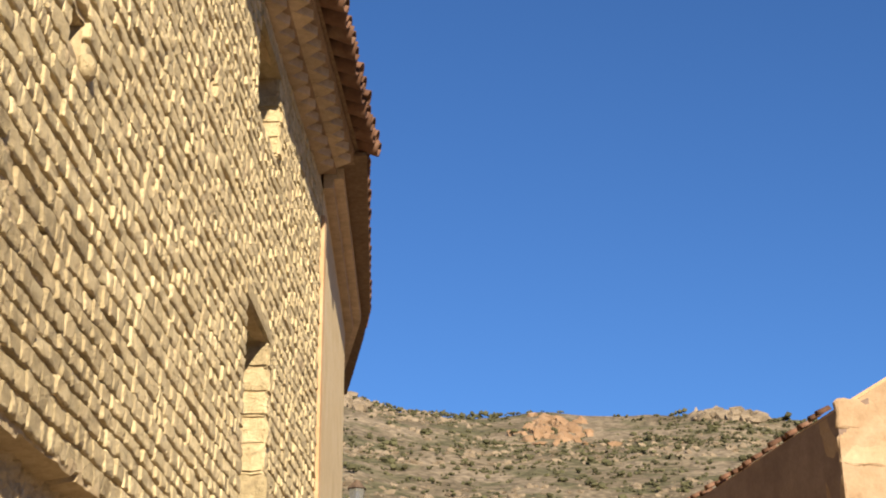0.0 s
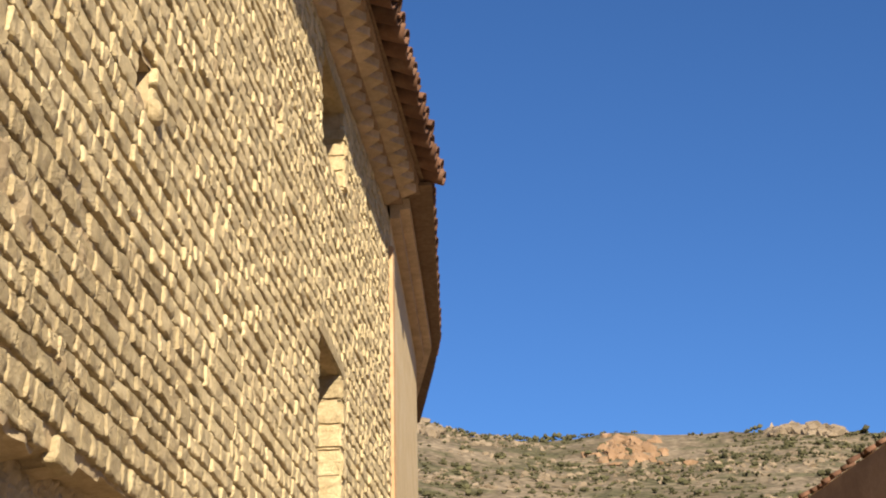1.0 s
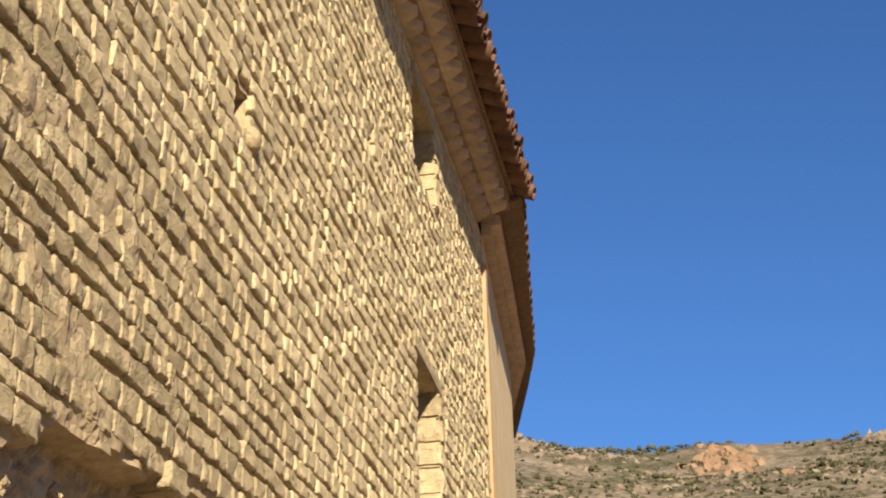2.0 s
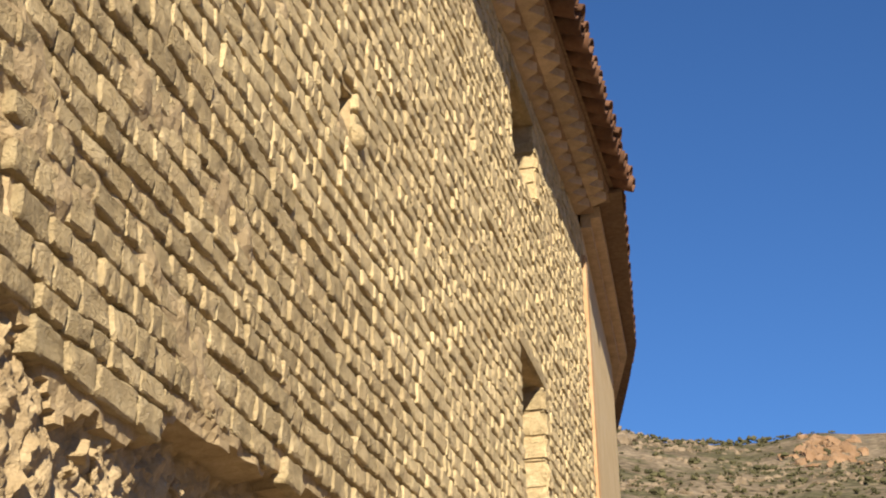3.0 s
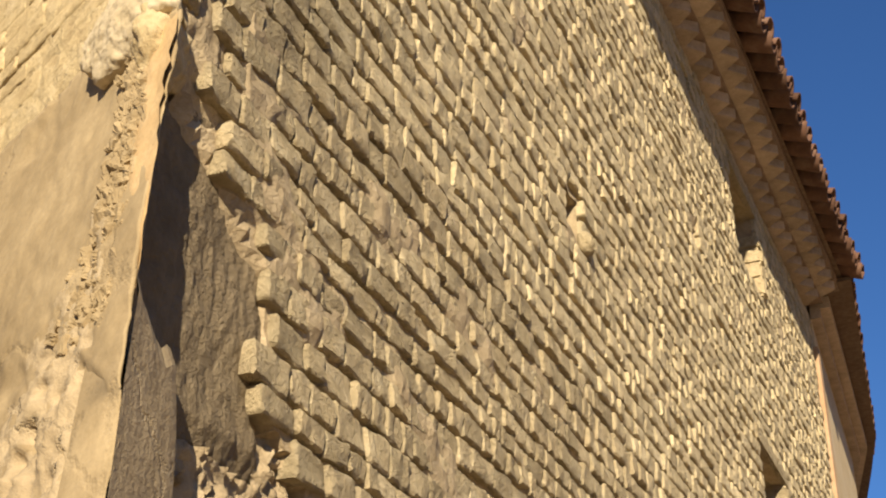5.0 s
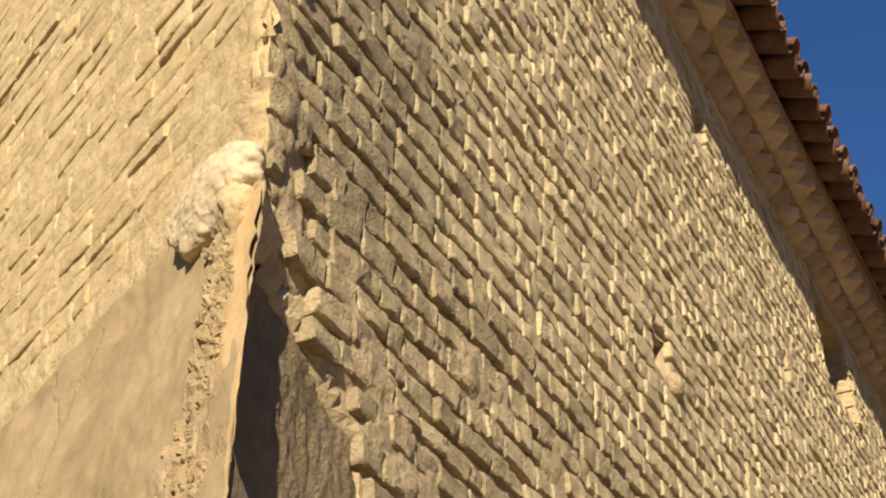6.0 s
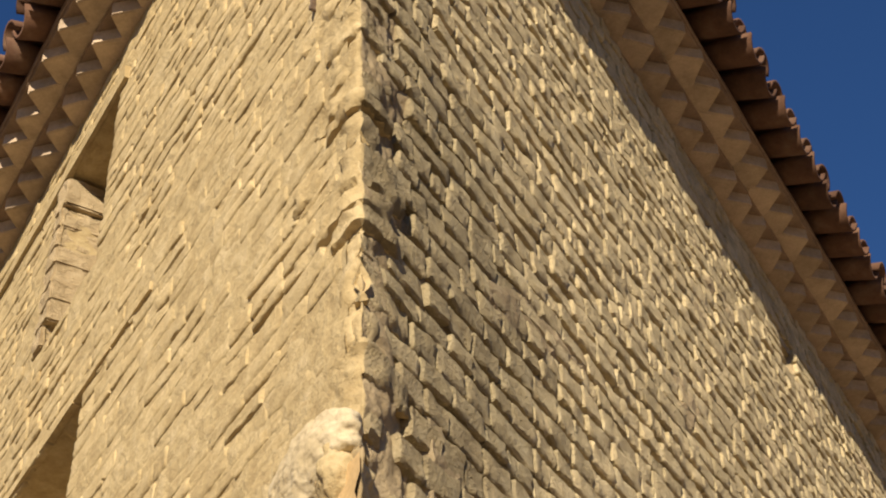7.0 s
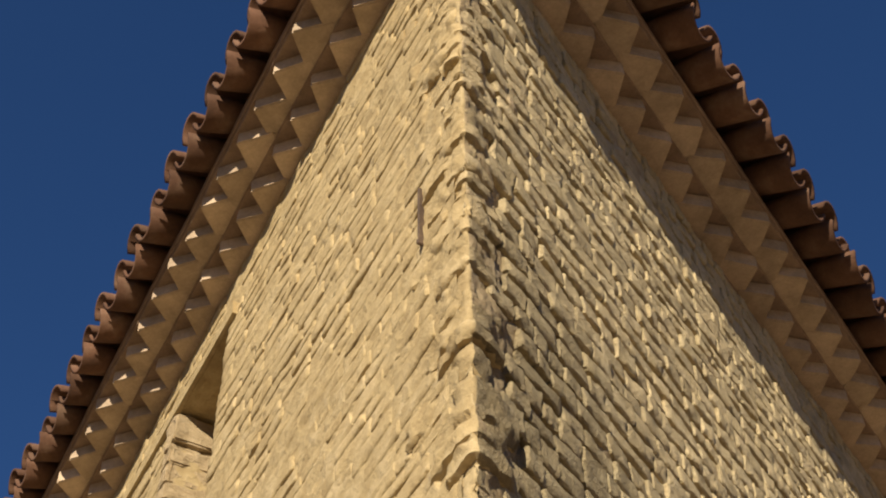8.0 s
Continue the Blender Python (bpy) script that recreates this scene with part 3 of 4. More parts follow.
def quoin(z0, z1, le, ls, off, seed):
    """One broken corner stone that shows on both walls."""
    na, nz = 30, 7
    vs, fs, tone = [], [], []
    rq = random.Random(seed)
    rc, chip, slant = rq.uniform(0.02, 0.09), rq.uniform(0.0, 0.06), rq.uniform(-0.05, 0.05)
    for j in range(nz + 1):
        for i in range(na + 1):
            u, v = i / na, j / nz
            d = -le + (le + ls) * u
            rim = j in (0, nz) or i in (0, na)
            z = z0 + (z1 - z0) * v + slant * max(d, 0)
            if j in (0, nz):
                z += 0.014 * noise.noise(Vector((d * 9, seed, v * 7))) + 0.007 * noise.noise(Vector((d * 30, seed, v * 7)))
            if i in (0, na):
                d += 0.03 * noise.noise(Vector((v * 4, seed, u * 5)))
            p, nrm = round_corner(d, z, rc)
            q = Vector((p.x, p.y, z)) + Vector((seed * 1.7, 0, 0))
            o = off + 0.020 * noise.noise(q * 6) + 0.015 * noise.noise(q * 16) + 0.008 * noise.noise(q * 38)
            o -= chip * max(0, 1 - abs(d) / 0.09) * max(0, 0.3 + noise.noise(Vector((z * 14, seed, 3)))) + (rq.uniform(0.008, 0.026) if rim else 0)
            vs.append(p + nrm * o)
    w = na + 1
    for j in range(nz):
        for i in range(na):
            k = j * w + i
            fs.append((k, k + w, k + w + 1, k + 1))
            tone.append(1 if -le + (le + ls) * i / na < -0.02 else 0)
    ring = list(range(w)) + [j * w + na for j in range(1, nz + 1)] + [nz * w + i for i in range(na - 1, -1, -1)] + [j * w for j in range(nz - 1, 0, -1)]
    base, mid = len(vs), Vector((-0.10, 0.16, (z0 + z1) / 2))
    for r in ring:
        v = vs[r]
        vs.append(Vector((v.x + (mid.x - v.x) * 0.3, v.y + (mid.y - v.y) * 0.3, v.z)))
    for i in range(len(ring)):
        j = (i + 1) % len(ring)
        fs.append((ring[i], ring[j], base + j, base + i))
        tone.append(0)
    ob = raw("quoin", vs, fs, mat_gold, wall_south, smooth=True)
    ob.data.materials.append(mat_stone)
    ob.data.polygons.foreach_set("material_index", tone)
    ob.data.set_sharp_from_angle(angle=radians(42))


rq = random.Random(77)
z, k = 4.02, 0
while z < 8.1:
    h = rq.uniform(0.085, 0.19) if z < 5.2 else rq.uniform(0.07, 0.13)
    long_s = k % 2 == 0
    if rq.random() < 0.06:
        z, k = z + 0.6 * h, k + 1
        continue
    quoin(z + 0.004, min(z + h, 8.19) - 0.006, rq.uniform(0.10, 0.17) if long_s else rq.uniform(0.18, 0.30), rq.uniform(0.26, 0.48) if long_s else rq.uniform(0.12, 0.24),
          rq.uniform(-0.010, 0.014) * (1.3 if z < 5.0 else 0.7), 300 + k)
    z, k = z + h, k + 1

# mortar filling behind the corner
bm = bmesh.new()
prism(bm, [(-0.16, 0.12), (-0.19, 0.45), (-0.6, 0.45)], 0.0, 3.80)
prism(bm, [(-0.09, 0.085), (-0.09, 0.45), (-0.6, 0.45)], 3.80, 8.15)
bmesh.ops.subdivide_edges(bm, edges=bm.edges[:], cuts=5, use_grid_fill=True)
rough_up(bm, 0.02, 9, 1)
part("core", bm, mat_bed, wall_east, "mortar filling behind the corner")

# ---- thick render on the foot of the sunny wall ----
def swell_out(z):
    """How far the coat stands off the sunny wall: thin at its top, thick below."""
    return min(max(0.048 + 0.125 * (3.80 - z), 0.005), 0.20)


def swell_side(z):
    """How far its broken edge stands out past the long wall."""
    return min(max(0.042 + 0.045 * (3.80 - z), 0.0), 0.11)


vs, fs, bares = [], [], []
cols = [-2, -1] + [0.012 * i for i in range(70)] + [0.84 + 0.04 * i for i in range(30)] + [2.04 + 0.2 * i for i in range(35)]
zs = [4.12 - 0.012 * j for j in range(126)] + [2.60 - 0.1 * j for j in range(27)]
for z in zs:
    o, p = swell_out(z), swell_side(z)
    tip = Vector((p, -(o + 0.501 * p) / 0.865, z))
    for c in cols:
        bare = 0.0
        if c < 0 and z > 3.92:
            v = Vector((-0.12, 0.10, z))
        elif c == -2:
            v = Vector((-0.09, tip.y + 0.10, z))
        elif c == -1:
            v = tip + Vector((-0.012, 0.012, 0))
        else:
            s = c
            q = Vector((s, z, 0))
            top = 4.09 - 0.05 * min(s, 1.5) + 0.035 * noise.noise(Vector((s * 4, 1, 0))) - 0.16 * max(0, 1 - s / 0.40)
            dent = 0.02 * noise.noise(q * 1.7) + 0.010 * noise.noise(q * 6) + 0.004 * noise.noise(q * 20)
            dent -= 0.014 * min(1, max(0, 9 * (noise.noise(q * 3.1 + Vector((4, 0, 9))) - 0.30)))
            scar = min(1, max(0, 1 - abs(s - 0.30 - 0.25 * (3.3 - z)) / 0.26)) * min(1, max(0, (3.34 - z) * 2.5)) * min(1, max(0, (z - 2.5) * 4))
            scar = max(scar, 0.9 * max(0, 1 - abs(s - 0.21 - 0.05 * (3.4 - z)) / 0.10))
            dent -= (1.1 + 0.9 * min(1, max(0, (3.45 - z) * 4))) * scar * (0.030 * max(0, noise.noise(q * 9 + Vector((1, 5, 2))) + 0.1) + 0.022 * max(0, noise.noise(q * 22)) - 0.012 * abs(noise.noise(q * 40)))
            edge = max(0, 1 - s / 0.05) * (0.014 * noise.noise(Vector((3, z * 11, 0))) + 0.008 * noise.noise(Vector((3, z * 34, 0))))
            v = tip + DL * (s + edge + 0.010) + NL * dent
            bare = scar * (0.75 + 0.9 * noise.noise(q * 13 + Vector((2, 2, 2))) + 0.5 * noise.noise(q * 31))
            if z > top:
                v = south(max(s - 0.1, 0.1), -0.08, z)
        vs.append(v)
        bares.append(bare)
w = len(cols)
for j in range(len(zs) - 1):
    for i in range(w - 1):
        k = j * w + i
        fs.append((k, k + 1, k + w + 1, k + w)[::-1])
render_coat = raw("render_coat", vs, fs, mat_render, wall_south, "thick smooth cement render with cracks", True)
render_coat.data.materials.append(mat_slab)
render_coat.data.polygons.foreach_set("material_index", [1 if bares[f[0]] > 0.25 else 0 for f in fs])
# broken edge of the coat: ochre arris and a strip of loose rubble
vs, fs = [], []
for j in range(26):
    z = 3.89 - 0.032 * j
    o, p = swell_out(z) + 0.005 - 0.012 * max(0, j - 20) / 5, swell_side(z) + 0.004 - 0.01 * max(0, j - 20) / 5
    tip = Vector((p, -(o + 0.501 * p) / 0.865, z))
    for i in range(6):
        s = 0.003 + (0.022 * abs(noise.noise(Vector((3, z * 11, 0)))) + 0.012 * abs(noise.noise(Vector((3, z * 34, 0))))) * (1 - i / 5) + (0.150 + 0.025 * noise.noise(Vector((z * 9, 0, 0)))) * i / 5
        vs.append(tip + DL * s + NL * (0.012 * noise.noise(Vector((s * 30, z * 8, 1))) - (0.012 if i == 5 else 0)))
for j in range(25):
    for i in range(5):
        k = j * 6 + i
        fs.append((k, k + 6, k + 7, k + 1))
raw("render_edge", vs, fs, mat_ochre, render_coat, "ochre broken edge of the render", True)
cv, cf = [], []
for i in range(520):
    z = rnd.uniform(3.05, 3.92)
    s = max(0.120, rnd.gauss(0.195, 0.035 if z > 3.3 else 0.08)) + 0.05 * (3.4 - z)
    o, p = swell_out(z), swell_side(z)
    tip = Vector((p, -(o + 0.501 * p) / 0.865, z))
    me, vs_, fs_ = rnd.choice(stones_s)
    q = rnd.uniform(0.012, 0.046)
    m = np.array(Matrix.Translation(tip + DL * s + NL * rnd.uniform(-0.006, 0.012)) @ SOUTH @ pose(0, 0, 0, rnd.uniform(-30, 30), rnd.uniform(-80, 80), rnd.uniform(-30, 30)) @ Matrix.Diagonal((q, 0.03, q * 1.3, 1)))
    base = len(cv)
    cv.extend((vs_ @ m[:3, :3].T + m[:3, 3]).tolist())
    cf.extend([tuple(base + k for k in f) for f in fs_])
tagged(raw("edge_rubble", cv, cf, mat_render, render_coat, "crumbling rubble along the broken render"), kind="stuff")
# white lime cap on top of the coat
bm = bmesh.new()
bmesh.ops.create_icosphere(bm, subdivisions=6, radius=1)
for v in bm.verts:
    c = v.co.copy()
    lim = 1 + 0.14 * noise.noise(Vector((c.x * 1.6, c.z * 1.6, 3))) + 0.12 * noise.noise(Vector((c.x * 4, c.z * 4, 6)))
    v.co = south(0.215, 0.026, 4.015) + DL * c.x * 0.225 * lim + NL * math.copysign(abs(c.y) ** 0.7, c.y) * 0.062 + Vector((0, 0, c.z * 0.125 * lim))
rough_up(bm, 0.008, 8, 5)
rough_up(bm, 0.004, 24, 2)
rough_up(bm, 0.003, 65, 2)
part("lime_cap", bm, mat_white, render_coat, "white lump of lime mortar", True)
# mortar lump where the coat dies into the corner
bm = bmesh.new()
bmesh.ops.create_icosphere(bm, subdivisions=5, radius=1)
for v in bm.verts:
    c = v.co.copy()
    v.co = Vector((-0.065 + c.x * 0.06, 0.03 + c.y * 0.085, 3.88 + c.z * 0.15))
rough_up(bm, 0.020, 13, 5)
rough_up(bm, 0.010, 32, 2)
part("mortar_lump", bm, mat_goldbed, render_coat, "rough lump of mortar at the corner", True)
# flat slab of render on the street side of the corner
vs, fs = [], []
for j in range(60):
    for i in range(9):
        u = i / 8
        top = 3.13 - 0.10 * min(1, u / 0.65) + 0.03 * max(0, u - 0.65) / 0.35 + 0.018 * noise.noise(Vector((u * 6, 0, 3)))
        z = top * (1 - j / 59)
        o, p = swell_out(z), swell_side(z)
        y0 = -(o + 0.501 * p) / 0.865
        x = p + 0.004 - 0.055 * u + 0.006 * noise.noise(Vector((u * 3, z * 3, 0)))
        vs.append((x if j else x - 0.015, y0 + 0.002 + (0.05 - y0 + 0.02 * noise.noise(Vector((z * 4, 4, 0)))) * u, z))
for j in range(59):
    for i in range(8):
        k = j * 9 + i
        fs.append((k, k + 9, k + 10, k + 1))
k = len(vs)
for j in range(60):
    a = vs[j * 9 + 8]
    vs.append((a[0] - 0.08, a[1] + 0.05, a[2]))
for j in range(59):
    fs.append((j * 9 + 8, (j + 1) * 9 + 8, k + j + 1, k + j))
for i in range(9):
    a = vs[i]
    vs.append((a[0] - 0.05, a[1] + 0.09, a[2] - 0.01))
for i in range(8):
    fs.append((i, i + 1, k + 60 + i + 1, k + 60 + i))
raw("corner_slab", vs, fs, mat_slab, render_coat, "grey flat slab of render", False)
# iron cramp by the corner
bm = bmesh.new()
box(bm, (0.322, -0.01, 6.02), (0.329, 0.020, 6.33))
box(bm, (0.332, -0.01, 6.05), (0.336, 0.016, 6.33))
box(bm, (0.320, -0.02, 6.0), (0.333, 0.024, 6.025))
bmesh.ops.bevel(bm, geom=bm.edges[:], offset=0.004, segments=1, affect="EDGES")
bm.transform(SOUTH)
tagged(part("iron_cramp", bm, mat_iron), "rusty iron cramp fixed in the golden stone wall", "iron bar")


# ---- eaves: two saw-tooth brick courses under clay tiles ----
def tile_mesh(name, r0, r1, length, mat, up=True, seg=8, th=0.018):
    """A half-round clay tile along y, its open end at y = 0 outwards; up: humped, else a channel."""
    vs, fs = [], []
    for y, r in ((0, r0), (-length, r1)):
        for q in (r, r - th):
            for i in range(seg + 1):
                a = math.pi * i / seg
                vs.append((-q * math.cos(a), y, (q if up else -q) * math.sin(a)))
    w = seg + 1
    for i in range(seg):
        fs += [(i, i + 1, 2 * w + i + 1, 2 * w + i), (w + i, 3 * w + i, 3 * w + i + 1, w + i + 1), (i, w + i, w + i + 1, i + 1), (2 * w + i, 2 * w + i + 1, 3 * w + i + 1, 3 * w + i)]
    fs += [(0, 2 * w, 3 * w, w), (seg, w + seg, 3 * w + seg, 2 * w + seg)]
    me = bpy.data.meshes.new(name)
    me.from_pydata(vs, [], fs)
    me.materials.append(mat)
    bm = bmesh.new()
    bm.from_mesh(me)
    bmesh.ops.recalc_face_normals(bm, faces=bm.faces)
    bm.to_mesh(me)
    bm.free()
    me.polygons.foreach_set("use_smooth", [True] * len(me.polygons))
    return me, np.array(vs), fs


COVER = tile_mesh("cover_tile", 0.105, 0.085, 0.44, mat_tile)
CHANNEL = tile_mesh("channel_tile", 0.118, 0.095, 0.44, mat_tile, False)
bm = bmesh.new()
box(bm, (-0.5, -0.5, 0), (0.5, 0.5, 1))
bmesh.ops.bevel(bm, geom=[e for e in bm.edges], offset=0.045, segments=2, affect="EDGES")
TOOTH = bpy.data.meshes.new("tooth")
bm.to_mesh(TOOTH)
bm.free()
TOOTH.materials.append(mat_brick)


def eave(name, place, turn, a_from, a_to, a_pitch, t_pitch, over, seed, label, corner=True):
    """Rows of set-diagonal bricks and a fringe of tiles, from the corner outwards."""
    rnd = random.Random(seed)
    root = new(name)
    tagged(root, label, "eave")
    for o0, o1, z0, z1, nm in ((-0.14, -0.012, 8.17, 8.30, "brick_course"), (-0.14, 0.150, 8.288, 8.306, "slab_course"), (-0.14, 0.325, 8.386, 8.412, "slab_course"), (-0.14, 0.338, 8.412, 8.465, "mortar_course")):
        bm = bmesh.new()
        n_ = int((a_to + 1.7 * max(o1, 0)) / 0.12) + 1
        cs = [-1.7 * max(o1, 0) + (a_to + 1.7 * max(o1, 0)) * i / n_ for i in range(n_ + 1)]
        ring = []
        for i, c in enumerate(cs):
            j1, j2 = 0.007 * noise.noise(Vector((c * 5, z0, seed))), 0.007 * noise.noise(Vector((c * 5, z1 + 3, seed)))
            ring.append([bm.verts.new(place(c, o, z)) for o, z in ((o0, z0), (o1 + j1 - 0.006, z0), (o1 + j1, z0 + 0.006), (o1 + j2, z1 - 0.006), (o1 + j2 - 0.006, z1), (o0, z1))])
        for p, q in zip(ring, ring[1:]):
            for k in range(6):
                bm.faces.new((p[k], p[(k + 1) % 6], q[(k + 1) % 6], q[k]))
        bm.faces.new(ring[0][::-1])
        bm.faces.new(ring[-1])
        # darker than the teeth, so the notch ceilings look shaded
        part(nm, bm, mat_recess_shade, root)
    for o, z0, h, shift in ((0.165, 8.198, 0.094, 0.0), (0.340, 8.302, 0.090, 0.5)):
        n_ = int((a_to + 1.6 * o) / a_pitch)
        for i in range(n_):
            a = -1.6 * o + (i + shift + 0.3) * a_pitch
            if a > a_to - 0.05:
                continue
            side = a_pitch / 1.414 * rnd.uniform(0.95, 1.02)
            ob = new("tooth", TOOTH)
            ob.parent = root
            ob.matrix_basis = Matrix.Translation(place(a + rnd.uniform(-0.01, 0.01), o - 0.166 + rnd.uniform(-0.012, 0.010), z0 + rnd.uniform(-0.006, 0.004))) @ turn @ Matrix.Diagonal((1.28, 1.30, 1, 1)) @ pose(0, 0, 0, rnd.uniform(-2.5, 2.5), rnd.uniform(-2.5, 2.5), 45 + rnd.uniform(-4, 4)) @ Matrix.Diagonal((side, side, h, 1))
    slope = -17
    n_ = int((a_to + 1.6 * over) / t_pitch)
    av, af = [], []
    for i in range(n_):
        a = -1.6 * over + (i + 0.5) * t_pitch
        for (me, tv, tf), da, z, o in ((CHANNEL, 0, 8.524, over + 0.012), (COVER, t_pitch / 2, 8.503, over - 0.004)):
            o, z = o + rnd.uniform(-0.02, 0.02), z + rnd.uniform(-0.008, 0.008)
            tilt = pose(0, 0, 0, slope + rnd.uniform(-1.5, 1.5), rnd.uniform(-4, 4), rnd.uniform(-2.5, 2.5))
            ob = new(me.name.split(".")[0], me)
            ob.parent, ob.matrix_basis = root, Matrix.Translation(place(a + da, o, z)) @ turn @ tilt
            run = min(0.577 * (a + 1.73 * over), 3.2) if corner else 2.4
            k = 1
            while 0.36 * k + 0.2 < run:
                m = np.array(Matrix.Translation(place(a + da, o, z)) @ turn @ tilt @ Matrix.Translation((0, -0.36 * k, 0.012 * k * 0)))
                base = len(av)
                av.extend((tv @ m[:3, :3].T + m[:3, 3]).tolist())
                af.extend([tuple(base + q for q in f) for f in tf])
                k += 1
    tagged(raw("roof_tiles", av, af, mat_tile_far, root, "rows of weathered clay tiles"), kind="stuff")
    return root


eave("east_eave", east, EAST, 0.0, 11.66, 0.250, 0.279, 0.572, 21, "tiled eave on two saw-tooth brick courses, brown in shade")
eave("south_eave", south, SOUTH, 0.0, 9.0, 0.243, 0.284, 0.515, 22, "tiled eave on two saw-tooth brick courses above the sunny wall")

# roof deck of the main house
bm = bmesh.new()
tipc = Vector((0.20, -0.33, 8.47))
apex1, apex2 = Vector((-3.2, 5.5, 9.75)), Vector((-3.0, 11.6, 9.75))
pts = [tipc, Vector((0.52, 11.66, 8.47)), apex2, apex1, Vector((-7.75, 4.35, 8.47)), Vector((-7.2, 11.66, 8.46))]
bv = [bm.verts.new(p) for p in pts]
for f in ((0, 1, 2, 3), (0, 3, 4), (3, 2, 5, 4), (1, 5, 2), (0, 4, 5, 1)):
    bm.faces.new([bv[i] for i in f])
tagged(part("roof", bm, mat_wood), "low hipped roof deck under clay tiles", "roof", kind="structure")
# plain back walls that close the house
bm = bmesh.new()
box(bm, (-7.75, 4.6, 0), (-7.45, 19.4, 8.2))
tagged(part("wall_west", bm, mat_plaster), "plain plastered back wall", "wall", kind="structure")
bm = bmesh.new()
box(bm, (-7.45, 19.2, 0), (-0.8, 19.4, 8.2))
tagged(part("wall_north", bm, mat_plaster), "plain plastered back wall", "wall", kind="structure")

# ---- the next house along the street: plastered, bending away ----
next_house = new("plastered_house")
tagged(next_house, "cream plastered house with a shaded tiled eave", "house")
LINE = [(0.135, 11.76), (0.05, 13.6), (-0.07, 16.05), (-0.40, 17.7), (-0.75, 19.4)]
bm = bmesh.new()
inner = [(x - 0.5, y) for x, y in LINE]
prism(bm, LINE + inner[::-1], 0, 8.35)
part("wall", bm, mat_plaster, next_house, "cream plaster wall")
bm = bmesh.new()
vs_ = [bm.verts.new(east(11.70 + dy, o, z)) for z in (0, 7.85) for dy, o in ((0, 0.03), (0.09, 0.035), (0.09, -0.02), (0, -0.02))]
for f in ((0, 1, 5, 4), (1, 2, 6, 5), (3, 0, 4, 7), (4, 5, 6, 7)):
    bm.faces.new([vs_[i] for i in f])
bmesh.ops.subdivide_edges(bm, edges=bm.edges[:], cuts=6, use_grid_fill=True)
rough_up(bm, 0.012, 3, 1)
part("corner_band", bm, mat_orange, next_house, "orange plaster band at the joint of two houses")
over2 = [(0.60, 11.48), (0.42, 13.8), (0.25, 16.02), (0.02, 17.37), (-0.21, 18.6), (-0.40, 19.6)]
bm = bmesh.new()
prism(bm, over2 + [(x - 0.9, y) for x, y in over2[::-1]], 8.40, 8.44)
part("soffit", bm, mat_wood, next_house, "dark boarded soffit")
for k, (ox, z0, z1) in enumerate(((0.10, 8.18, 8.28), (0.20, 8.28, 8.40))):
    bm = bmesh.new()
    o2 = [(x + ox, y) for x, y in LINE]
    prism(bm, o2 + [(x - 0.3, y) for x, y in LINE[::-1]], z0, z1)
    part("cornice", bm, mat_brick, next_house)
for (x0, y0), (x1, y1) in zip(over2, over2[1:]):
    n_ = max(1, round(math.hypot(x1 - x0, y1 - y0) / 0.27))
    for i in range(n_):
        t = (i + 0.5) / n_
        ob = new("cover_tile", COVER[0])
        ob.parent = next_house
        ob.matrix_basis = Matrix.Translation((x0 + (x1 - x0) * t + rnd.uniform(-0.01, 0.01), y0 + (y1 - y0) * t, 8.45)) @ EAST @ pose(0, 0, 0, -15, 0, rnd.uniform(-3, 3))
bm = bmesh.new()
rv = [bm.verts.new((x, y, 8.46)) for x, y in over2] + [bm.verts.new((-3.2, y, 9.4)) for x, y in over2]
for i in range(len(over2) - 1):
    bm.faces.new((rv[i], rv[i + 1], rv[i + 7], rv[i + 6]))
part("roof", bm, mat_tile_far, next_house)

# ---- lantern on a bracket at the far end ----
lantern = new("street_lantern")
tagged(lantern, "black iron street lantern on a wall bracket", "lamp")
LX, LY, LZ = -0.17, 19.0, 6.68
bm = bmesh.new()
bmesh.ops.create_cone(bm, cap_ends=True, segments=6, radius1=0.085, radius2=0.125, depth=0.26, matrix=pose(LX, LY, LZ))
part("glass", bm, mat_glass, lantern, "pale lantern glass")
bm = bmesh.new()
bmesh.ops.create_cone(bm, cap_ends=True, segments=6, radius1=0.15, radius2=0.03, depth=0.13, matrix=pose(LX, LY, LZ + 0.20))
part("cap", bm, mat_iron, lantern)
bm = bmesh.new()
box(bm, (LX - 0.55, LY - 0.02, LZ - 0.21), (LX + 0.02, LY + 0.02, LZ - 0.17))
box(bm, (LX - 0.015, LY - 0.015, LZ - 0.18), (LX + 0.015, LY + 0.015, LZ - 0.12))
part("bracket", bm, mat_iron, lantern)

# ---- the low house across the street ----
low_house = new("low_house")
tagged(low_house, "low stone and plaster house with clay roof tiles", "house")
C0, SD, GD = Vector((4.70, 10.15, 0)), Vector((-0.233, 0.972, 0)), Vector((0.972, 0.233, 0))
LEN, WID, RIDGE = 9.0, 5.2, 6.90


def low(s, g, z):
    return C0 + SD * s + GD * g + Vector((0, 0, z))


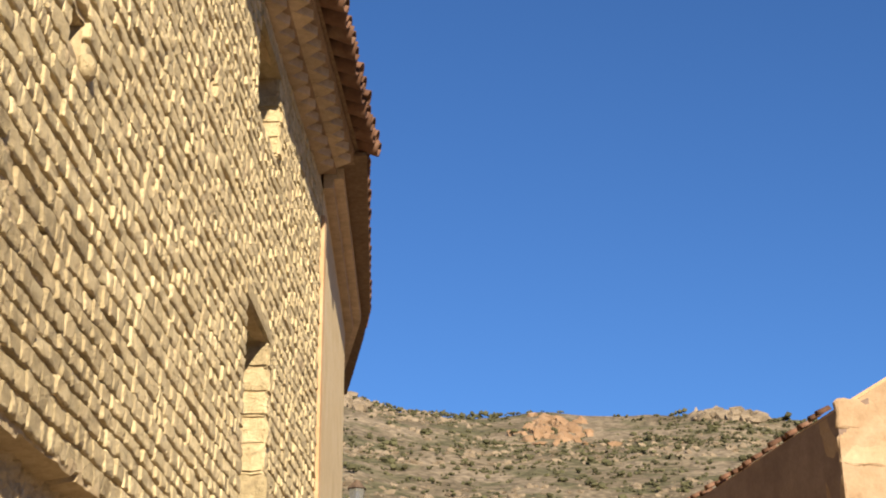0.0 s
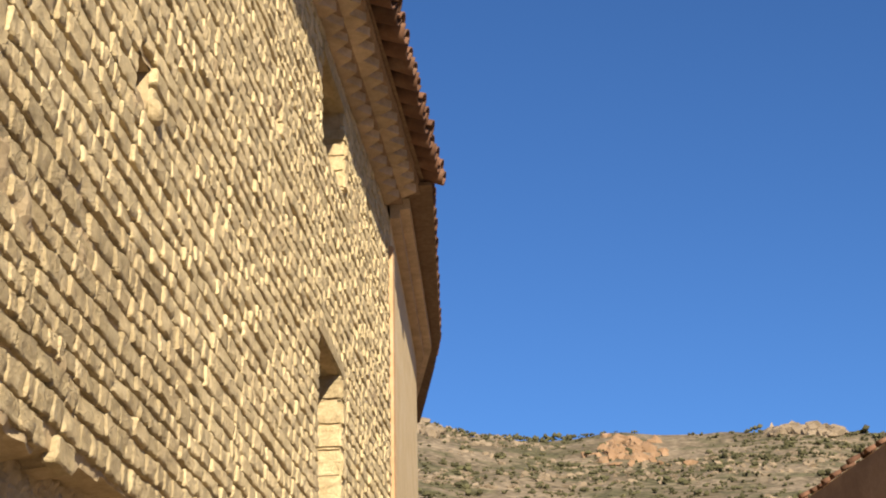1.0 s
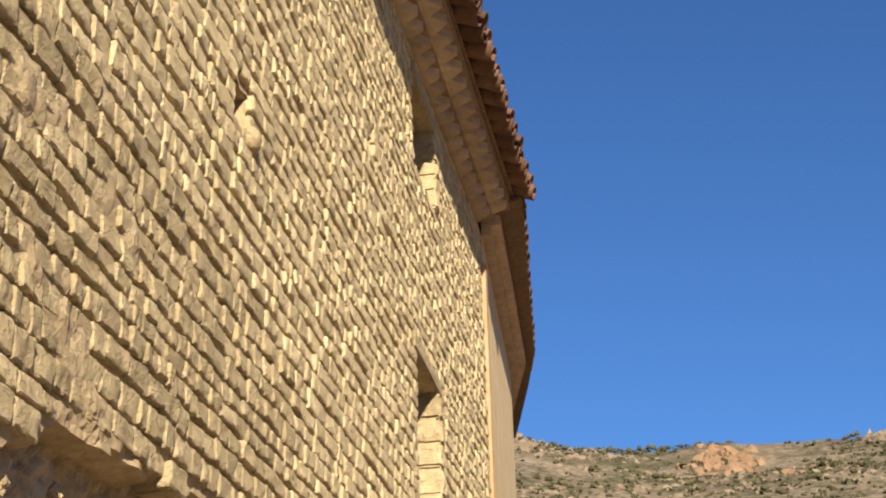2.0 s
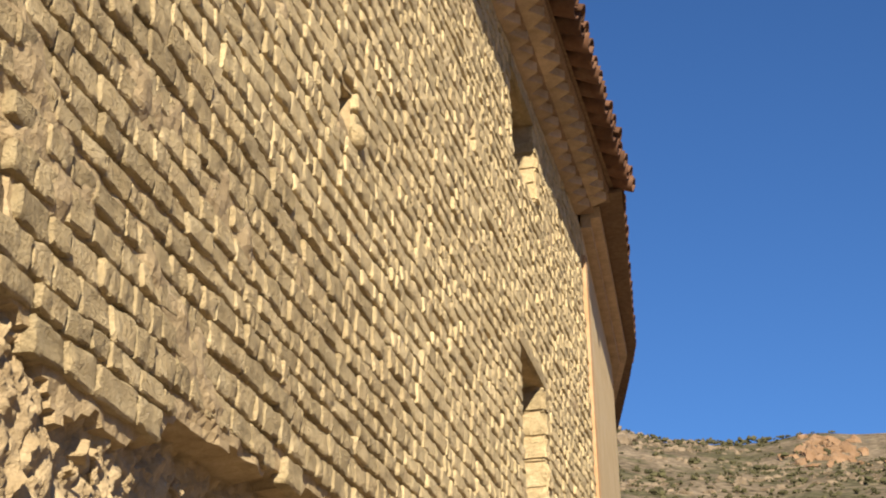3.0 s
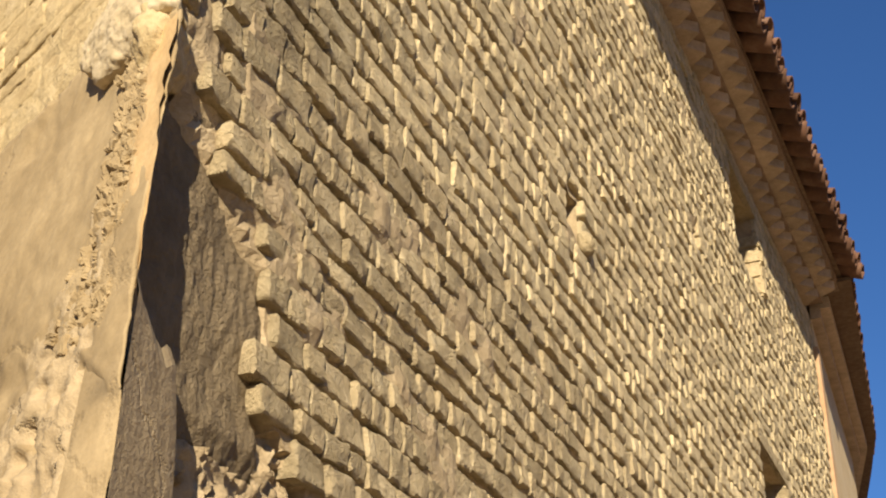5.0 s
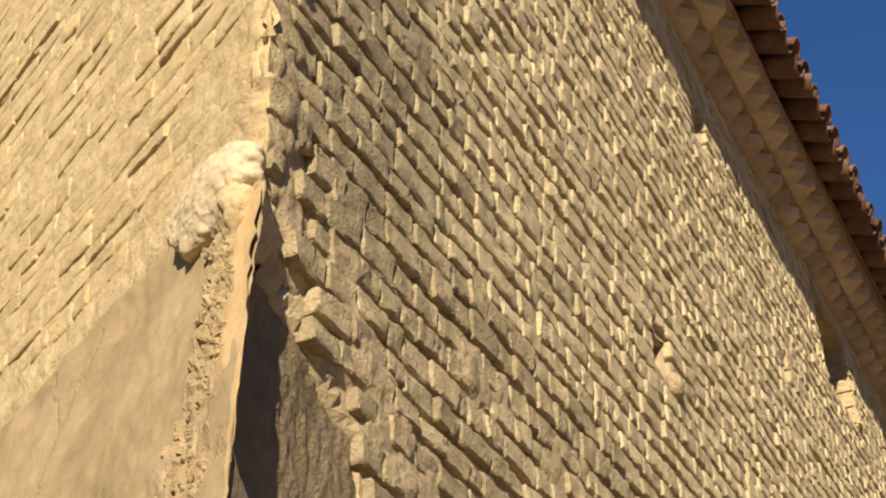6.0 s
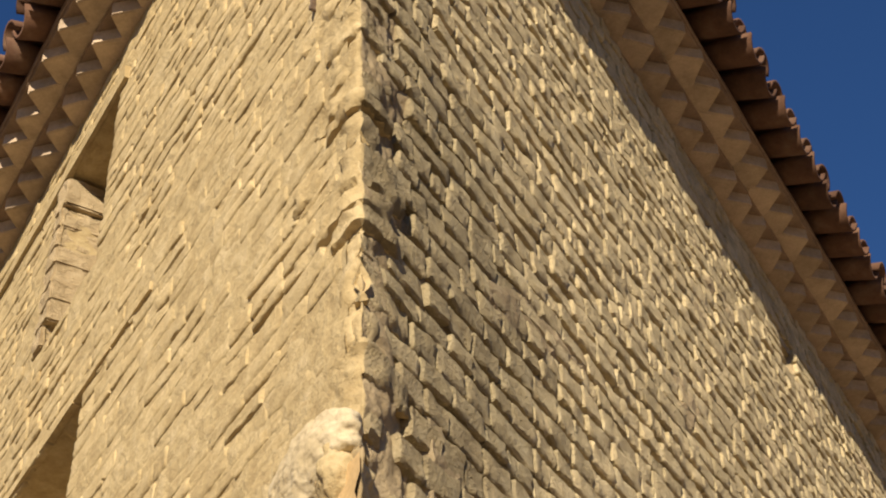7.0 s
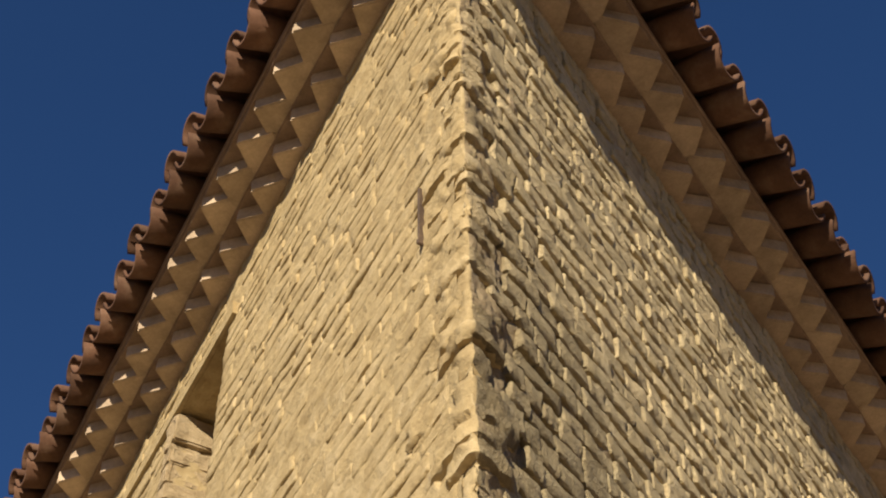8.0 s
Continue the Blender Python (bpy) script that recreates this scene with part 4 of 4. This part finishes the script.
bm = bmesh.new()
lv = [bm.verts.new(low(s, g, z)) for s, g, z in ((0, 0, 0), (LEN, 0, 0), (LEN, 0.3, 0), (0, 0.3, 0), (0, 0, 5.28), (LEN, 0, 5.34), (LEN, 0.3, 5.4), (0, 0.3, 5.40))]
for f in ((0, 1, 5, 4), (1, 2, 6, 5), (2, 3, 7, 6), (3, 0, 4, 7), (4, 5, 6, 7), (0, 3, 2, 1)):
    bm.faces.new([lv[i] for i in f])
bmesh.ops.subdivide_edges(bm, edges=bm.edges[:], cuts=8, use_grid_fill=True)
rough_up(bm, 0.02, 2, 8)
# the brown here holds shade as colour; the gable keeps the lighter plaster
part("wall", bm, mat_shaded_side, low_house, "plaster side wall with its shade put into the brown colour")
bm = bmesh.new()
gable = [(0, 0), (WID, 0), (WID, 5.3), (WID / 2, RIDGE - 0.045), (0, 5.27)]
fa = [bm.verts.new(low(0, g, z)) for g, z in gable]
fb = [bm.verts.new(low(0.35, g, z)) for g, z in gable]
bm.faces.new(fa)
bm.faces.new(fb[::-1])
for i in range(5):
    bm.faces.new((fa[i], fb[i], fb[(i + 1) % 5], fa[(i + 1) % 5]))
bmesh.ops.triangulate(bm, faces=bm.faces[:])
bmesh.ops.subdivide_edges(bm, edges=bm.edges[:], cuts=22, use_grid_fill=True)
rough_up(bm, 0.018, 3, 4)
part("gable", bm, mat_peach, low_house, "sunlit orange plaster gable with bare stones")
gst = shapes("gable_stone", mat_peach, 0.3)
for i in range(16):
    z = 0.6 + 0.31 * i
    ob = new("gable_stone", rnd.choice(gst)[0])
    ob.parent = low_house
    w_ = rnd.uniform(0.25, 0.5)
    ob.matrix_basis = Matrix.Translation(low(-0.004, -0.004 + w_ / 2, z)) @ pose(0, 0, 0, 0, 0, math.degrees(math.atan2(GD.y, GD.x)) + 180) @ Matrix.Diagonal((w_, 0.06, 0.27, 1))
bm = bmesh.new()
rp = [low(0.0, 0.03, 5.285), low(LEN, 0.03, 5.30), low(LEN, WID / 2, RIDGE - 0.05), low(0.0, WID / 2, RIDGE - 0.05), low(LEN, WID + 0.05, 5.28), low(0.0, WID + 0.05, 5.28)]
rq = [bm.verts.new(p) for p in rp] + [bm.verts.new(p + Vector((0, 0, 0.035))) for p in rp]
for f in ((0, 1, 2, 3), (3, 2, 4, 5), (9, 8, 7, 6), (11, 10, 8, 9), (0, 3, 9, 6), (3, 5, 11, 9), (0, 6, 7, 1), (5, 4, 10, 11), (1, 7, 8, 2), (2, 8, 10, 4)):
    bm.faces.new([rq[i] for i in f])
part("roof", bm, mat_orange, low_house, "ochre mortar bed of the roof")
rise = math.degrees(math.atan2(RIDGE - 5.36, WID / 2 + 0.15))
SIDE = Matrix(((SD.x, -GD.x, 0, 0), (SD.y, -GD.y, 0, 0), (0, 0, 1, 0), (0, 0, 0, 1)))
for i in range(40):
    ob = new("cover_tile", COVER[0])
    ob.parent = low_house
    ob.matrix_basis = Matrix.Translation(low(0.30 + 0.215 * i + rnd.uniform(-0.05, 0.05), 0.0 + rnd.uniform(-0.03, 0.02), 5.305 + 0.0015 * i + rnd.uniform(-0.012, 0.012))) @ SIDE @ pose(0, 0, 0, -rise, rnd.uniform(-10, 10), rnd.uniform(-8, 8)) @ Matrix.Diagonal((0.42, 0.30, 0.48, 1))
bm = bmesh.new()
box(bm, (0, 0, 0), (1, 1, 5.3))
for v in bm.verts:
    v.co = low(LEN - 0.3 if v.co.x < 0.5 else LEN, v.co.y * WID, v.co.z)
part("wall", bm, mat_plaster, low_house)
bm = bmesh.new()
box(bm, (0, 0, 0), (1, 1, 5.28))
for v in bm.verts:
    v.co = low(v.co.x * LEN, WID - 0.3 if v.co.y < 0.5 else WID, v.co.z)
part("wall", bm, mat_plaster, low_house)

# ---- scrub, rocks and bare earth on the hill ----
def hill_point(az, r):
    x, y = EYE_XY.x + r * math.sin(radians(az)), EYE_XY.y + r * math.cos(radians(az))
    return Vector((x, y, land(x, y)))


rnd = random.Random(31)
bv, bf = [], []
ico = bmesh.new()
bmesh.ops.create_icosphere(ico, subdivisions=1, radius=1)
ICO_V, ICO_F = np.array([v.co[:] for v in ico.verts]), [tuple(v.index for v in f.verts) for f in ico.faces]
ico.free()


def lump(store_v, store_f, c, size, jit):
    base = len(store_v)
    q = ICO_V * np.array(size)
    store_v.extend((q * (1 + jit * (np.random.rand(len(q), 1) - 0.5)) + np.array(c)).tolist())
    store_f.extend([tuple(base + i for i in f) for f in ICO_F])


np.random.seed(4)
for i in range(8200):
    az, r = rnd.uniform(-22, 24), 300 - 180 * rnd.random() ** 1.6
    c = hill_point(az, r)
    if noise.noise(Vector((c.x * 0.03, c.y * 0.03, 2))) < rnd.uniform(-0.5, 0.35):
        continue
    s = rnd.uniform(0.2, 0.62) * (2.0 if rnd.random() < 0.07 else 1)
    for k in range(rnd.randint(2, 5)):
        lump(bv, bf, c + Vector((rnd.gauss(0, s * 0.6), rnd.gauss(0, s * 0.6), s * rnd.uniform(0.1, 0.7))), (s * rnd.uniform(0.35, 0.7), s * rnd.uniform(0.35, 0.7), s * rnd.uniform(0.3, 0.55)), 0.7)
tagged(raw("scrub", bv, bf, mat_bush), "dark green low scrub on the dry hillside", "bushes", kind="stuff")
bv, bf = [], []
for i in range(3400):
    az, r = rnd.uniform(-14, 16), 302 - 150 * rnd.random()
    c = hill_point(az, r)
    band = noise.noise(Vector((c.x * 0.02, c.z * 0.12, 5)))
    if band < 0.02 and not (7.2 < az < 10.2 and r > 285):
        continue
    s = rnd.uniform(0.12, 0.62)
    lump(bv, bf, c, (s * 1.3, s, s * 0.9), 1.2)
for i in range(14):
    lump(bv, bf, hill_point(rnd.uniform(-6.2, -5.2), rnd.uniform(270, 298)) + Vector((0, 0, 0.3)), (rnd.uniform(0.8, 1.8), 1.2, rnd.uniform(0.6, 1.3)), 0.7)
for i in range(55):
    az = rnd.uniform(7.3, 9.9)
    lump(bv, bf, hill_point(az, rnd.uniform(288, 300)) + Vector((0, 0, 0.4)), (rnd.uniform(0.6, 1.8), 1.2, rnd.uniform(0.5, 1.3)), 0.9)
tagged(raw("rocks", bv, bf, mat_rock), "grey limestone outcrops on the hillside", "rocks", kind="stuff")
bv, bf = [], []
for i in range(80):
    az, r = rnd.gauss(2.1, 0.7), rnd.gauss(272, 9)
    lump(bv, bf, hill_point(az, r), (rnd.uniform(0.5, 1.5), rnd.uniform(0.5, 1.2), rnd.uniform(0.5, 1.3)), 0.9)
tagged(raw("bare_earth", bv, bf, mat_earth), "eroded orange bare earth on the hillside", "earth", kind="stuff")
